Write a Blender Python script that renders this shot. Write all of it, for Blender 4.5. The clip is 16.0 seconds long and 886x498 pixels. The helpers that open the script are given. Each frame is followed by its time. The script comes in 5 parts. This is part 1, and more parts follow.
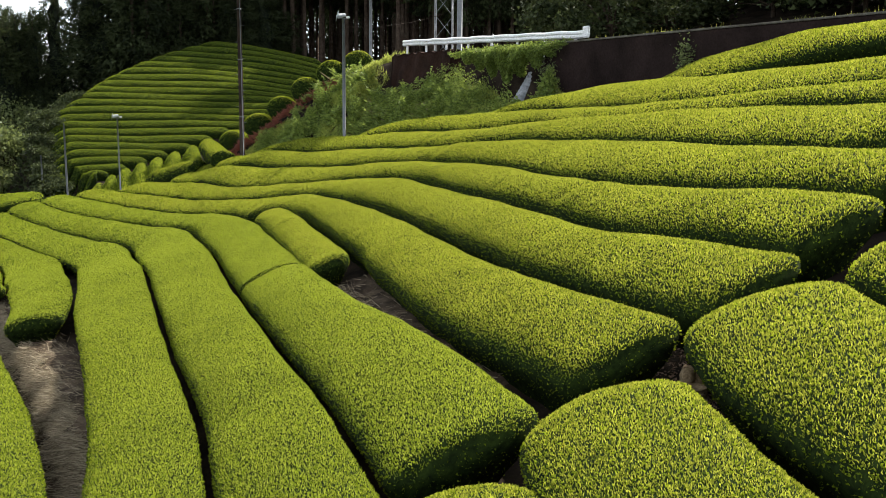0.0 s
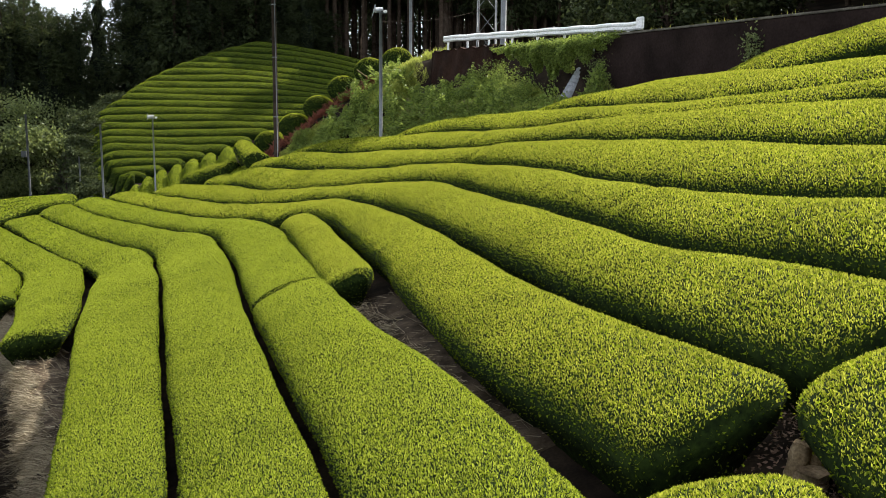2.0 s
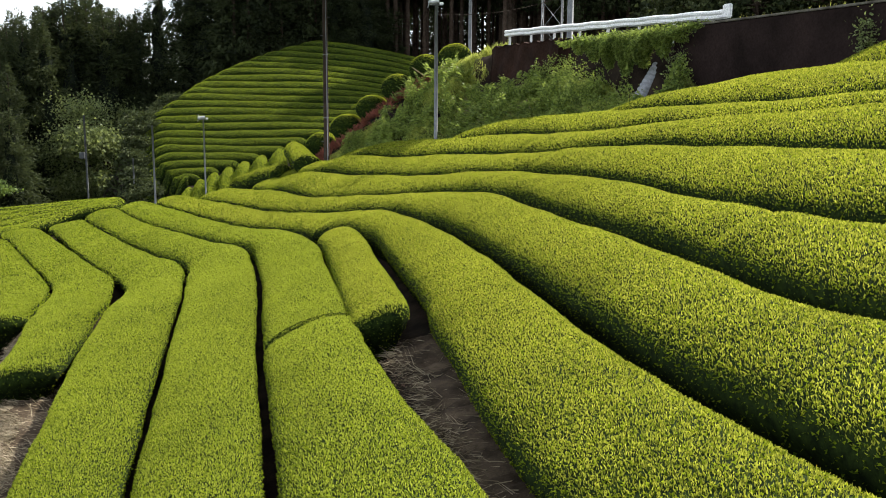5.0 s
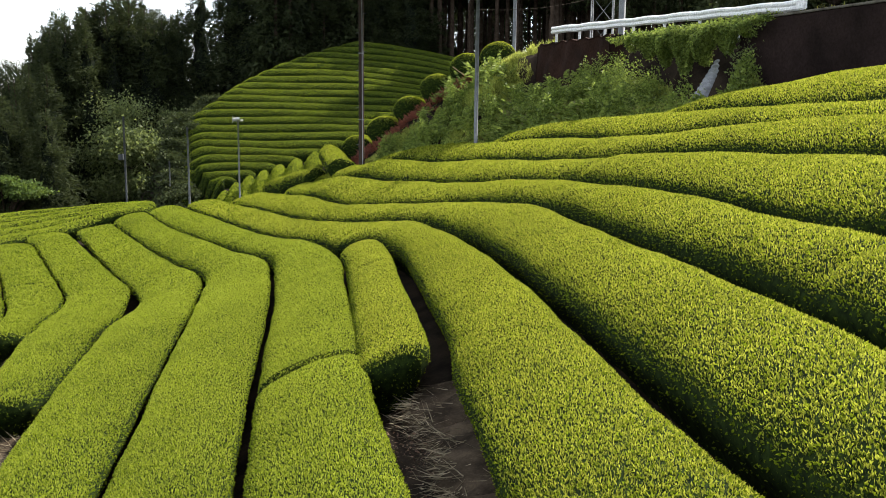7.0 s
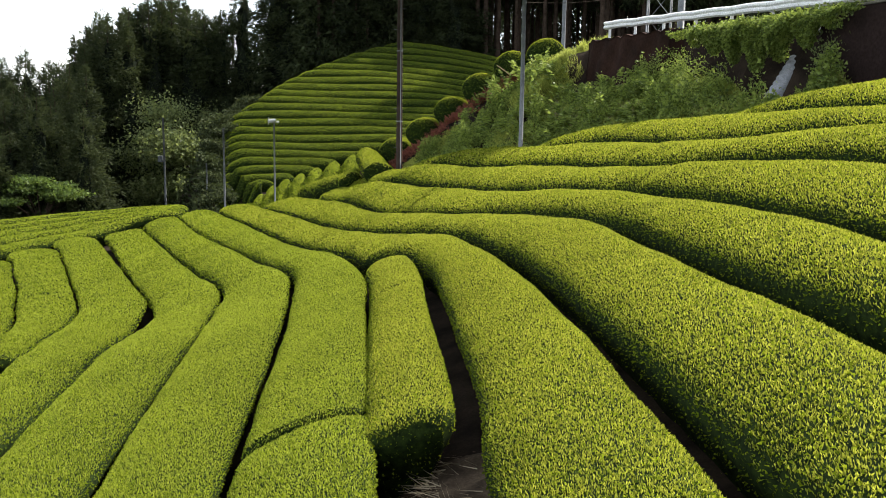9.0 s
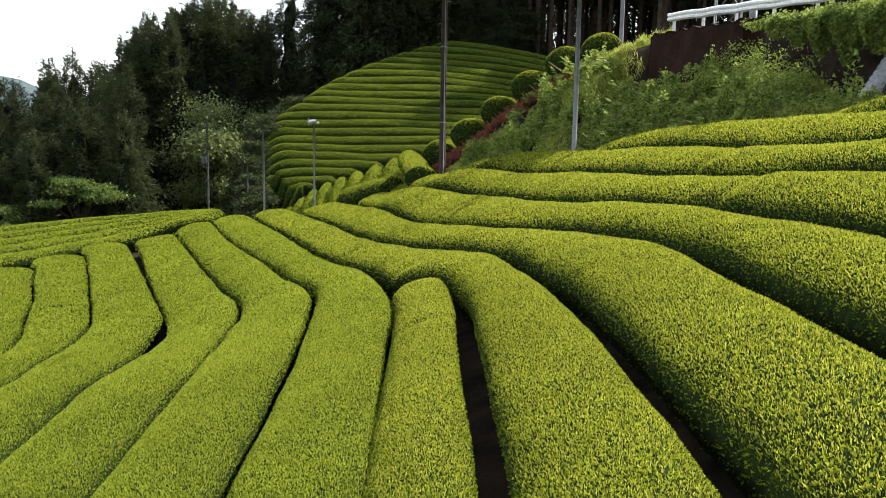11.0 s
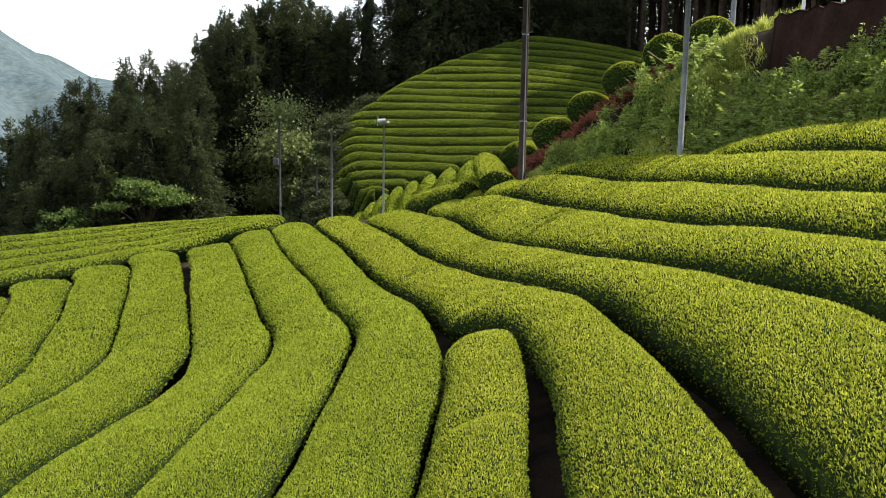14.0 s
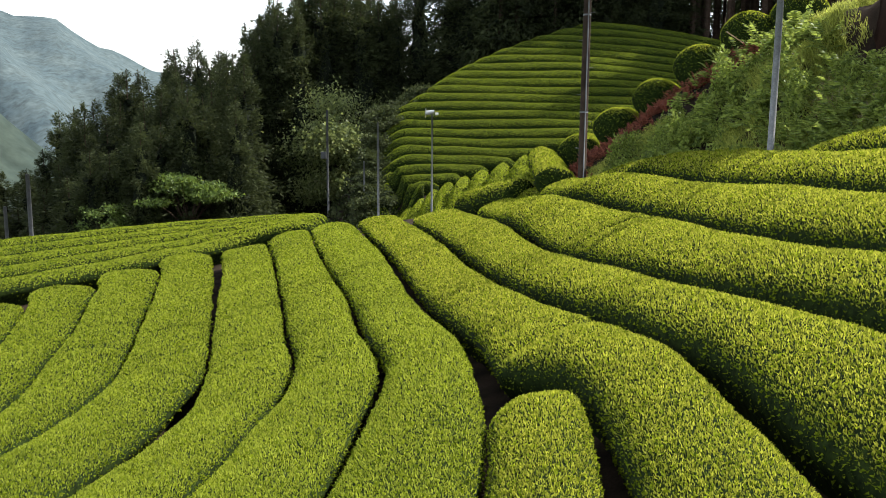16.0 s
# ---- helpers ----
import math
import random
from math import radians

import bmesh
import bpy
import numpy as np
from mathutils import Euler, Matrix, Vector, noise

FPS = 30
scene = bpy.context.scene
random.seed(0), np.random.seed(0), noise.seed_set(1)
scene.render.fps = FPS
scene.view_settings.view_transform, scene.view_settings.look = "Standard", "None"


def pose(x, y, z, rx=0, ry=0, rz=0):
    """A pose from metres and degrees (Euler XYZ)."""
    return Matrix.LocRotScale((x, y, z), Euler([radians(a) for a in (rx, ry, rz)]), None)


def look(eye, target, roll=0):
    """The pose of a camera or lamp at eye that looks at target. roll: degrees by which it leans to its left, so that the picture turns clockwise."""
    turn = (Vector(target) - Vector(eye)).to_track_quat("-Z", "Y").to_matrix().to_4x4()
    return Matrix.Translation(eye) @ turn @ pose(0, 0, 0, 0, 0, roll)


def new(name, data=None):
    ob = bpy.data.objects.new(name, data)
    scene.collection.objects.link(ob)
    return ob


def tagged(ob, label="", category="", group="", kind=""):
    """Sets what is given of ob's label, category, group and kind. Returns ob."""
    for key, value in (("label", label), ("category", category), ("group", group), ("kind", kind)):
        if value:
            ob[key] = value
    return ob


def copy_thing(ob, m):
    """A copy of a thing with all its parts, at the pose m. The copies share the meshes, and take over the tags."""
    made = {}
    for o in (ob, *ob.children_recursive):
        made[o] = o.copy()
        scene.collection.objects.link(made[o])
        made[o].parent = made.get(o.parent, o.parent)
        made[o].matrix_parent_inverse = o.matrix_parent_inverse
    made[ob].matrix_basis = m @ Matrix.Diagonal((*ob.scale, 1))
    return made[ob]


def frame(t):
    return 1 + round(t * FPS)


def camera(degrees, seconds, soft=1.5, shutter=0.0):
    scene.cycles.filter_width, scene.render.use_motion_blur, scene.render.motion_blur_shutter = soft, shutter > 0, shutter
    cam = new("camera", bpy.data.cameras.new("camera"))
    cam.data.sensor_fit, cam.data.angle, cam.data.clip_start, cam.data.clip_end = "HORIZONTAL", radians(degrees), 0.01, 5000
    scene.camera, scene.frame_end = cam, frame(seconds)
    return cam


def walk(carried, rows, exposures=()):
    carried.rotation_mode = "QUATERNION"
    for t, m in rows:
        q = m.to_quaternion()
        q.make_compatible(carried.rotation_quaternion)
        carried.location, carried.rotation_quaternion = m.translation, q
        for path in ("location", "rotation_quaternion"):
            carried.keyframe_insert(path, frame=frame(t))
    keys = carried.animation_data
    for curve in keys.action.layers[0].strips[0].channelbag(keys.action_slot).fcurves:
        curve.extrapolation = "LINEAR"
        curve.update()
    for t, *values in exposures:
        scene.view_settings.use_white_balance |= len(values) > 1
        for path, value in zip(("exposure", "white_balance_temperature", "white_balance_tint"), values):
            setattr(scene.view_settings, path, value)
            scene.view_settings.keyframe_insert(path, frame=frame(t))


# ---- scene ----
cam = camera(53.3, 16.0, 0.8)
PATH = [
    (0, (1.312, -5.493, 5.736), (1.167, -3.523, 5.425), 0.6),
    (0.5, (1.33, -4.865, 5.686), (1.159, -2.897, 5.375), 0.5),
    (1, (1.332, -4.246, 5.648), (1.136, -2.28, 5.338), 0.5),
    (1.5, (1.298, -3.667, 5.629), (1.079, -1.703, 5.319), 0.6),
    (2, (1.281, -3.046, 5.604), (1.036, -1.085, 5.296), 0.5),
    (2.5, (1.245, -2.474, 5.585), (0.976, -0.516, 5.278), 0.6),
    (3, (1.205, -1.907, 5.582), (0.913, 0.048, 5.275), 0.6),
    (3.5, (1.177, -1.373, 5.615), (0.86, 0.577, 5.307), 0.6),
    (4, (1.134, -0.848, 5.638), (0.795, 1.098, 5.329), 0.5),
    (6.5, (0.825, 2.261, 5.58), (0.365, 4.183, 5.275), 0.5),
    (7, (0.727, 2.915, 5.565), (0.243, 4.832, 5.262), 0.6),
    (7.5, (0.616, 3.597, 5.54), (0.107, 5.508, 5.239), 0.7),
    (8, (0.486, 4.241, 5.533), (-0.045, 6.146, 5.233), 0.8),
    (8.5, (0.348, 4.909, 5.526), (-0.208, 6.807, 5.226), 0.8),
    (9, (0.205, 5.574, 5.508), (-0.377, 7.464, 5.21), 0.8),
    (11.5, (-0.687, 9.196, 5.468), (-1.405, 11.039, 5.171), 0.9),
    (12, (-0.898, 9.911, 5.48), (-1.645, 11.742, 5.182), 0.8),
    (12.5, (-1.086, 10.613, 5.479), (-1.862, 12.432, 5.181), 0.6),
    (13, (-1.378, 11.361, 5.464), (-2.182, 13.168, 5.166), 0.8),
    (13.5, (-1.676, 12.143, 5.412), (-2.508, 13.937, 5.115), 0.9),
    (14, (-1.988, 12.922, 5.362), (-2.849, 14.703, 5.065), 0.9),
    (14.5, (-2.283, 13.71, 5.364), (-3.173, 15.476, 5.063), 0.7),
    (15, (-2.643, 14.496, 5.363), (-3.558, 16.247, 5.055), 0.9),
    (15.5, (-2.941, 15.223, 5.387), (-3.885, 16.958, 5.072), 0.5),
    (16, (-3.288, 15.861, 5.368), (-4.256, 17.581, 5.05), 0.5),
]
walk(cam, [(t, look(eye, target, roll)) for t, eye, target, roll in PATH])

# ---- light ----
SUN = Vector((0.58, 0.82, 1.05)).normalized()          # towards the sun, behind the wooded ridge
world = bpy.data.worlds.new("sky")
scene.world = world
world.use_nodes = True
wn = world.node_tree.nodes
wl = world.node_tree.links
sky = wn.new("ShaderNodeTexSky")
sky.sky_type = "NISHITA"
sky.sun_disc = False
sky.sun_elevation = math.asin(SUN.z)
sky.sun_rotation = math.atan2(SUN.x, SUN.y)
sky.dust_density = 1.5
wn["Background"].inputs[1].default_value = 0.06
wl.new(sky.outputs[0], wn["Background"].inputs[0])
haze = wn.new("ShaderNodeBackground")                  # thin bright cloud over the whole sky
haze.inputs[0].default_value, haze.inputs[1].default_value = (0.95, 0.98, 1.0, 1), 0.52
both = wn.new("ShaderNodeAddShader")
wl.new(wn["Background"].outputs[0], both.inputs[0])
wl.new(haze.outputs[0], both.inputs[1])
wl.new(both.outputs[0], wn["World Output"].inputs["Surface"])
sun = new("sun", bpy.data.lights.new("sun", "SUN"))
sun.data.energy, sun.data.angle, sun.data.color = 5.0, radians(0.6), (1.0, 0.95, 0.86)
sun.matrix_world = look(SUN * 60, (0, 0, 0))
scene.view_settings.exposure = 1.10

RNG = np.random.default_rng(7)


# ---- materials ----
def ramp_mix(nt, fac, a, b):
    m = nt.nodes.new("ShaderNodeMix")
    m.data_type = "RGBA"
    m.inputs[6].default_value, m.inputs[7].default_value = (*a, 1), (*b, 1)
    if fac is not None:
        nt.links.new(fac, m.inputs[0])
    return m


def noise_node(nt, scale, detail=4.0, rough=0.6):
    n = nt.nodes.new("ShaderNodeTexNoise")
    n.inputs["Scale"].default_value, n.inputs["Detail"].default_value, n.inputs["Roughness"].default_value = scale, detail, rough
    c = nt.nodes.new("ShaderNodeTexCoord")
    nt.links.new(c.outputs["Object"], n.inputs["Vector"])
    return n


def spread(nt, value, low, high):
    r = nt.nodes.new("ShaderNodeMapRange")
    r.inputs[1].default_value, r.inputs[2].default_value = low, high
    nt.links.new(value, r.inputs[0])
    return r.outputs[0]


def surface(name, a, b, scale=3.0, fine=40.0, rough=0.8, bump=0.3, metal=0.0, low=0.35, high=0.65):
    """A solid surface: two colours by coarse noise, broken up by fine noise, with a fine relief."""
    mat = bpy.data.materials.new(name)
    mat.use_nodes = True
    nt = mat.node_tree
    bsdf = nt.nodes["Principled BSDF"]
    coarse, small = noise_node(nt, scale), noise_node(nt, fine)
    base = ramp_mix(nt, spread(nt, coarse.outputs[0], low, high), a, b)
    grain = ramp_mix(nt, spread(nt, small.outputs[0], 0.3, 0.7), (0.55, 0.55, 0.55), (1.25, 1.25, 1.25))
    mul = nt.nodes.new("ShaderNodeMix")
    mul.data_type, mul.blend_type = "RGBA", "MULTIPLY"
    mul.inputs[0].default_value = 0.8
    nt.links.new(base.outputs[2], mul.inputs[6])
    nt.links.new(grain.outputs[2], mul.inputs[7])
    nt.links.new(mul.outputs[2], bsdf.inputs["Base Color"])
    bsdf.inputs["Roughness"].default_value, bsdf.inputs["Metallic"].default_value = rough, metal
    bsdf.inputs["Specular IOR Level"].default_value = 0.05 if rough > 0.7 else 0.5
    bp = nt.nodes.new("ShaderNodeBump")
    bp.inputs["Strength"].default_value = bump
    nt.links.new(small.outputs[0], bp.inputs["Height"])
    nt.links.new(bp.outputs[0], bsdf.inputs["Normal"])
    return mat


def leaf_material(name, old, young, through_colour, amount=0.35, rough=0.45, patch=0.5, low=0.3, high=0.75, gloss=0.15, by_thing=0.0):
    """Thin leaves: colour varies leaf by leaf and in patches, and light shines through."""
    mat = bpy.data.materials.new(name)
    mat.use_nodes = True
    nt = mat.node_tree
    bsdf, out = nt.nodes["Principled BSDF"], nt.nodes["Material Output"]
    geo = nt.nodes.new("ShaderNodeNewGeometry")
    big = noise_node(nt, patch, 3.0)
    add = nt.nodes.new("ShaderNodeMath")
    add.operation = "MULTIPLY_ADD"
    add.inputs[1].default_value = 0.62
    nt.links.new(geo.outputs["Random Per Island"], add.inputs[0])
    half = nt.nodes.new("ShaderNodeMath")
    half.operation = "MULTIPLY"
    half.inputs[1].default_value = 0.45
    nt.links.new(big.outputs[0], half.inputs[0])
    nt.links.new(half.outputs[0], add.inputs[2])
    value = add.outputs[0]
    if by_thing:                                        # some plants are lighter than others
        info, tone = nt.nodes.new("ShaderNodeObjectInfo"), nt.nodes.new("ShaderNodeMath")
        tone.operation = "MULTIPLY_ADD"
        tone.inputs[1].default_value = by_thing
        nt.links.new(info.outputs["Random"], tone.inputs[0])
        nt.links.new(value, tone.inputs[2])
        value = tone.outputs[0]
    fac = spread(nt, value, low, high)
    col = ramp_mix(nt, fac, old, young)
    nt.links.new(col.outputs[2], bsdf.inputs["Base Color"])
    bsdf.inputs["Roughness"].default_value = rough
    bsdf.inputs["Specular IOR Level"].default_value = gloss
    tr = nt.nodes.new("ShaderNodeBsdfTranslucent")
    tcol = ramp_mix(nt, fac, [c * 0.5 for c in through_colour], through_colour)
    nt.links.new(tcol.outputs[2], tr.inputs["Color"])
    mix = nt.nodes.new("ShaderNodeMixShader")
    mix.inputs[0].default_value = amount
    nt.links.new(bsdf.outputs[0], mix.inputs[1])
    nt.links.new(tr.outputs[0], mix.inputs[2])
    nt.links.new(mix.outputs[0], out.inputs["Surface"])
    return mat


TEA = leaf_material("tea_leaf", (0.030, 0.056, 0.005), (0.150, 0.195, 0.012), (0.29, 0.36, 0.016), 0.44, 0.7, gloss=0.02)
SHOOT = leaf_material("tea_shoot", (0.056, 0.082, 0.010), (0.440, 0.458, 0.060), (0.55, 0.575, 0.062), 0.46, 0.5, low=0.28, high=1.0, gloss=0.08)
SHOOT_LOW = leaf_material("tea_shoot_lower_rows", (0.056, 0.090, 0.010), (0.395, 0.445, 0.056), (0.50, 0.565, 0.058), 0.45, 0.5, low=0.28, high=1.0, gloss=0.08)
# near-black: the deep shade inside the hedges is put into this colour
TEA_BODY = surface("shaded_tea_wood_and_inner_leaf", (0.006, 0.011, 0.003), (0.021, 0.034, 0.006), 9, 42, 0.95, 1.0)
TEA_FAR = leaf_material("tea_leaf_far", (0.065, 0.098, 0.015), (0.190, 0.235, 0.034), (0.31, 0.37, 0.042), 0.42, 0.5, gloss=0.08)
SOIL = surface("soil", (0.011, 0.008, 0.006), (0.036, 0.026, 0.018), 1.2, 30, 0.95, 0.9)
CLIFF = surface("cut_soil", (0.014, 0.008, 0.006), (0.033, 0.017, 0.012), 0.8, 12, 0.95, 0.7)
WALL = surface("dark_concrete", (0.012, 0.008, 0.007), (0.026, 0.017, 0.015), 0.7, 14, 0.9, 0.4)
WEED = leaf_material("weed_leaf", (0.045, 0.080, 0.020), (0.23, 0.295, 0.07), (0.34, 0.42, 0.08), 0.45, 0.45, 1.1, gloss=0.12)
GRASS = leaf_material("grass_blade", (0.10, 0.138, 0.030), (0.42, 0.455, 0.11), (0.52, 0.56, 0.11), 0.5, 0.5, 0.9)
CEDAR = leaf_material("conifer_needle", (0.009, 0.013, 0.007), (0.044, 0.055, 0.022), (0.066, 0.083, 0.028), 0.3, 0.65, 0.35, low=0.35, high=1.2, gloss=0.06, by_thing=0.55)
# crown shade as a dark colour, for the core added inside full conifers
CEDAR_CORE = surface("conifer_shade_core", (0.008, 0.011, 0.007), (0.018, 0.023, 0.013), 0.8, 6, 0.95, 1.0)
BROAD = leaf_material("broad_leaf", (0.028, 0.048, 0.014), (0.13, 0.19, 0.045), (0.17, 0.24, 0.04), 0.35, 0.5, 0.3)
BARK = surface("bark", (0.035, 0.024, 0.017), (0.075, 0.055, 0.04), 2, 25, 0.95, 0.8)
STEEL = surface("galvanised_steel", (0.11, 0.115, 0.12), (0.17, 0.18, 0.18), 2, 30, 0.6, 0.1, 0.3)
POLE = surface("weathered_pole", (0.022, 0.016, 0.012), (0.055, 0.04, 0.03), 1.5, 30, 0.9, 0.4)
WHITE = surface("white_paint", (0.72, 0.72, 0.70), (0.82, 0.82, 0.80), 2, 20, 0.45, 0.1)
# darker copy of broad_leaf, with the shade by wood and road in its colour
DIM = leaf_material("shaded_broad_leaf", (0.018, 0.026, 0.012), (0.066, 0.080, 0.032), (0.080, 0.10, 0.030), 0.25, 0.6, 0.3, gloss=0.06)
PALE = leaf_material("pale_tree_leaf", (0.075, 0.10, 0.042), (0.21, 0.25, 0.10), (0.27, 0.32, 0.09), 0.45, 0.5, 0.3)
STRAW = leaf_material("dry_straw", (0.11, 0.085, 0.055), (0.46, 0.39, 0.27), (0.34, 0.28, 0.18), 0.3, 0.7, 0.8)
LITTER = leaf_material("fallen_leaf", (0.07, 0.042, 0.028), (0.27, 0.175, 0.125), (0.18, 0.11, 0.07), 0.15, 0.7, 1.0)
MULCH = surface("straw_and_soil", (0.030, 0.022, 0.015), (0.105, 0.078, 0.052), 2.5, 45, 0.95, 0.9)
LOG = surface("split_wood", (0.20, 0.14, 0.08), (0.42, 0.31, 0.19), 5, 40, 0.85, 0.6)
PIPE = surface("grey_plastic_pipe", (0.22, 0.23, 0.25), (0.32, 0.33, 0.35), 3, 30, 0.6, 0.1)
TOP_STRIP = surface("pale_top_strip", (0.07, 0.062, 0.052), (0.17, 0.16, 0.13), 2, 25, 0.9, 0.5)
# distance haze is mixed into both mountain colours as blue-grey
HILL = surface("hazed_near_mountain", (0.026, 0.038, 0.034), (0.046, 0.062, 0.050), 0.02, 0.06, 1.0, 0.0)
RIDGE = surface("hazed_far_mountain", (0.056, 0.080, 0.090), (0.078, 0.102, 0.106), 0.02, 0.11, 1.0, 0.0)
FAN = surface("weathered_grey_paint", (0.30, 0.31, 0.32), (0.46, 0.47, 0.47), 3, 30, 0.5, 0.1)
RED = surface("red_paint", (0.35, 0.03, 0.02), (0.45, 0.05, 0.03), 4, 30, 0.5, 0.1)
FERN = leaf_material("red_fern", (0.11, 0.036, 0.024), (0.34, 0.12, 0.075), (0.26, 0.08, 0.05), 0.3, 0.6, 1.0)


# ---- helpers for meshes ----
def mesh_of(name, verts, quads, material, smooth=False):
    """A mesh from arrays of corners and four-cornered faces."""
    verts, quads = np.asarray(verts, np.float32), np.asarray(quads, np.int32)
    me = bpy.data.meshes.new(name)
    me.vertices.add(len(verts))
    me.vertices.foreach_set("co", verts.ravel())
    k = quads.shape[1]
    me.loops.add(quads.size)
    me.loops.foreach_set("vertex_index", quads.ravel())
    me.polygons.add(len(quads))
    me.polygons.foreach_set("loop_start", np.arange(0, quads.size, k, dtype=np.int32))
    me.polygons.foreach_set("use_smooth", np.full(len(quads), smooth))
    me.materials.append(material)
    me.update(calc_edges=True)
    return me


def grid_faces(nu, nv, wrap=False):
    i, j = np.meshgrid(np.arange(nu - 1), np.arange(nv if wrap else nv - 1), indexing="ij")
    k = (j + 1) % nv
    return np.stack([i * nv + j, (i + 1) * nv + j, (i + 1) * nv + k, i * nv + k], -1).reshape(-1, 4)


def leaf_quads(points, axis, length, width, fold=0.25, facing=None):
    """One folded rhombic leaf at each point, growing along axis."""
    n = len(points)
    axis = axis / (np.linalg.norm(axis, axis=1, keepdims=True) + 1e-9)
    side = np.cross(axis, RNG.normal(size=(n, 3)) if facing is None else facing + RNG.normal(size=(n, 3)) * 0.45)
    side /= np.linalg.norm(side, axis=1, keepdims=True) + 1e-9
    up = np.cross(side, axis)
    length, width = np.broadcast_to(length, n)[:, None], np.broadcast_to(width, n)[:, None]
    mid = points + axis * length * 0.45 + up * width * fold
    v = np.stack([points, mid + side * width * 0.5, points + axis * length, mid - side * width * 0.5], 1)
    return v.reshape(-1, 3), np.arange(4 * n).reshape(-1, 4)


def leaf_blades(points, axis, length, width):
    """One narrow three-cornered blade at each point, growing along axis."""
    n = len(points)
    axis = axis / (np.linalg.norm(axis, axis=1, keepdims=True) + 1e-9)
    side = np.cross(axis, RNG.normal(size=(n, 3)))
    side /= np.linalg.norm(side, axis=1, keepdims=True) + 1e-9
    length, width = np.broadcast_to(length, n)[:, None], np.broadcast_to(width, n)[:, None]
    v = np.stack([points - side * width * 0.5, points + side * width * 0.5, points + axis * length], 1)
    return v.reshape(-1, 3), np.arange(3 * n).reshape(-1, 3)


def leaf_sprigs(points, axis, length, width):
    """One small leaf at each point: narrow at its foot, widest above the middle, with a tip to one side."""
    n = len(points)
    axis = axis / (np.linalg.norm(axis, axis=1, keepdims=True) + 1e-9)
    side = np.cross(axis, RNG.normal(size=(n, 3)))
    side /= np.linalg.norm(side, axis=1, keepdims=True) + 1e-9
    length, width = np.broadcast_to(length, n)[:, None], np.broadcast_to(width, n)[:, None]
    v = np.stack([points, points + axis * length * 0.55 + side * width * 0.8, points + axis * length - side * width * 0.25], 1)
    return v.reshape(-1, 3), np.arange(3 * n).reshape(-1, 3)


def sample_faces(verts, faces, density):
    """Points spread over faces; density: leaves a square metre for each face."""
    a, b, c, d = (verts[faces[:, k]] for k in range(4))
    nrm = np.cross(c - a, d - b)
    area = np.linalg.norm(nrm, axis=1) * 0.5
    nrm = nrm / (np.linalg.norm(nrm, axis=1, keepdims=True) + 1e-9)
    want = area * density
    count = np.floor(want + RNG.random(len(want))).astype(int)
    f = np.repeat(np.arange(len(faces)), count)
    u, v = RNG.random(len(f))[:, None], RNG.random(len(f))[:, None]
    p = (a[f] * (1 - u) + b[f] * u) * (1 - v) + (d[f] * (1 - u) + c[f] * u) * v
    return p, nrm[f], f


def part(name, me, parent, label=""):
    ob = new(name, me)
    ob.parent = parent
    return tagged(ob, label)


def smooth_line(points, step=0.3):
    """A Catmull-Rom curve through points of the plan, in even steps."""
    p = np.asarray(points, float)
    p = np.vstack([2 * p[0] - p[1], p, 2 * p[-1] - p[-2]])
    out = []
    for k in range(1, len(p) - 2):
        t = np.linspace(0, 1, 12, endpoint=False)[:, None]
        a, b, c, d = p[k - 1], p[k], p[k + 1], p[k + 2]
        out.append(0.5 * (2 * b + (c - a) * t + (2 * a - 5 * b + 4 * c - d) * t**2 + (3 * b - a - 3 * c + d) * t**3))
    out = np.vstack([*out, p[-2][None]])
    run = np.r_[0, np.cumsum(np.linalg.norm(np.diff(out, axis=0), axis=1))]
    s = np.linspace(0, run[-1], max(4, int(run[-1] / step) + 1))
    return np.stack([np.interp(s, run, out[:, k]) for k in range(out.shape[1])], 1)


def tube(path, radii, sides=8):
    """Rings round a path: corners and faces of a tapered tube with closed ends."""
    path = np.asarray(path, float)
    radii = np.broadcast_to(radii, len(path))
    tangent = np.gradient(path, axis=0)
    tangent /= np.linalg.norm(tangent, axis=1, keepdims=True) + 1e-9
    ref = np.where(np.abs(tangent[:, 2:3]) > 0.9, [[1.0, 0, 0]], [[0, 0, 1.0]])
    e1 = np.cross(tangent, ref)
    e1 /= np.linalg.norm(e1, axis=1, keepdims=True)
    e2 = np.cross(tangent, e1)
    a = np.linspace(0, 2 * np.pi, sides, endpoint=False)
    ring = path[:, None] + radii[:, None, None] * (np.cos(a)[None, :, None] * e1[:, None] + np.sin(a)[None, :, None] * e2[:, None])
    v = ring.reshape(-1, 3)
    f = grid_faces(len(path), sides, True)
    n = len(v)
    v = np.vstack([v, path[0], path[-1]])
    j = np.arange(sides)
    cap0 = np.stack([np.full(sides, n), (j + 1) % sides, j, j], 1)
    cap1 = np.stack([np.full(sides, n + 1), n - sides + j, n - sides + (j + 1) % sides, n - sides + (j + 1) % sides], 1)
    return v, f, cap0[:, :3], cap1[:, :3]


def tube_mesh(name, pieces, material, sides=8):
    """Several tubes joined in one mesh; pieces: (path, radii)."""
    me = bpy.data.meshes.new(name)
    vs, fs, at = [], [], 0
    for path, radii in pieces:
        v, f, c0, c1 = tube(path, radii, sides)
        vs.append(v)
        fs += [tuple(int(i) + at for i in q) for q in (*f, *c0, *c1)]
        at += len(v)
    me.from_pydata(np.vstack(vs).tolist(), [], fs)
    me.polygons.foreach_set("use_smooth", np.ones(len(me.polygons), bool))
    me.materials.append(material)
    return me


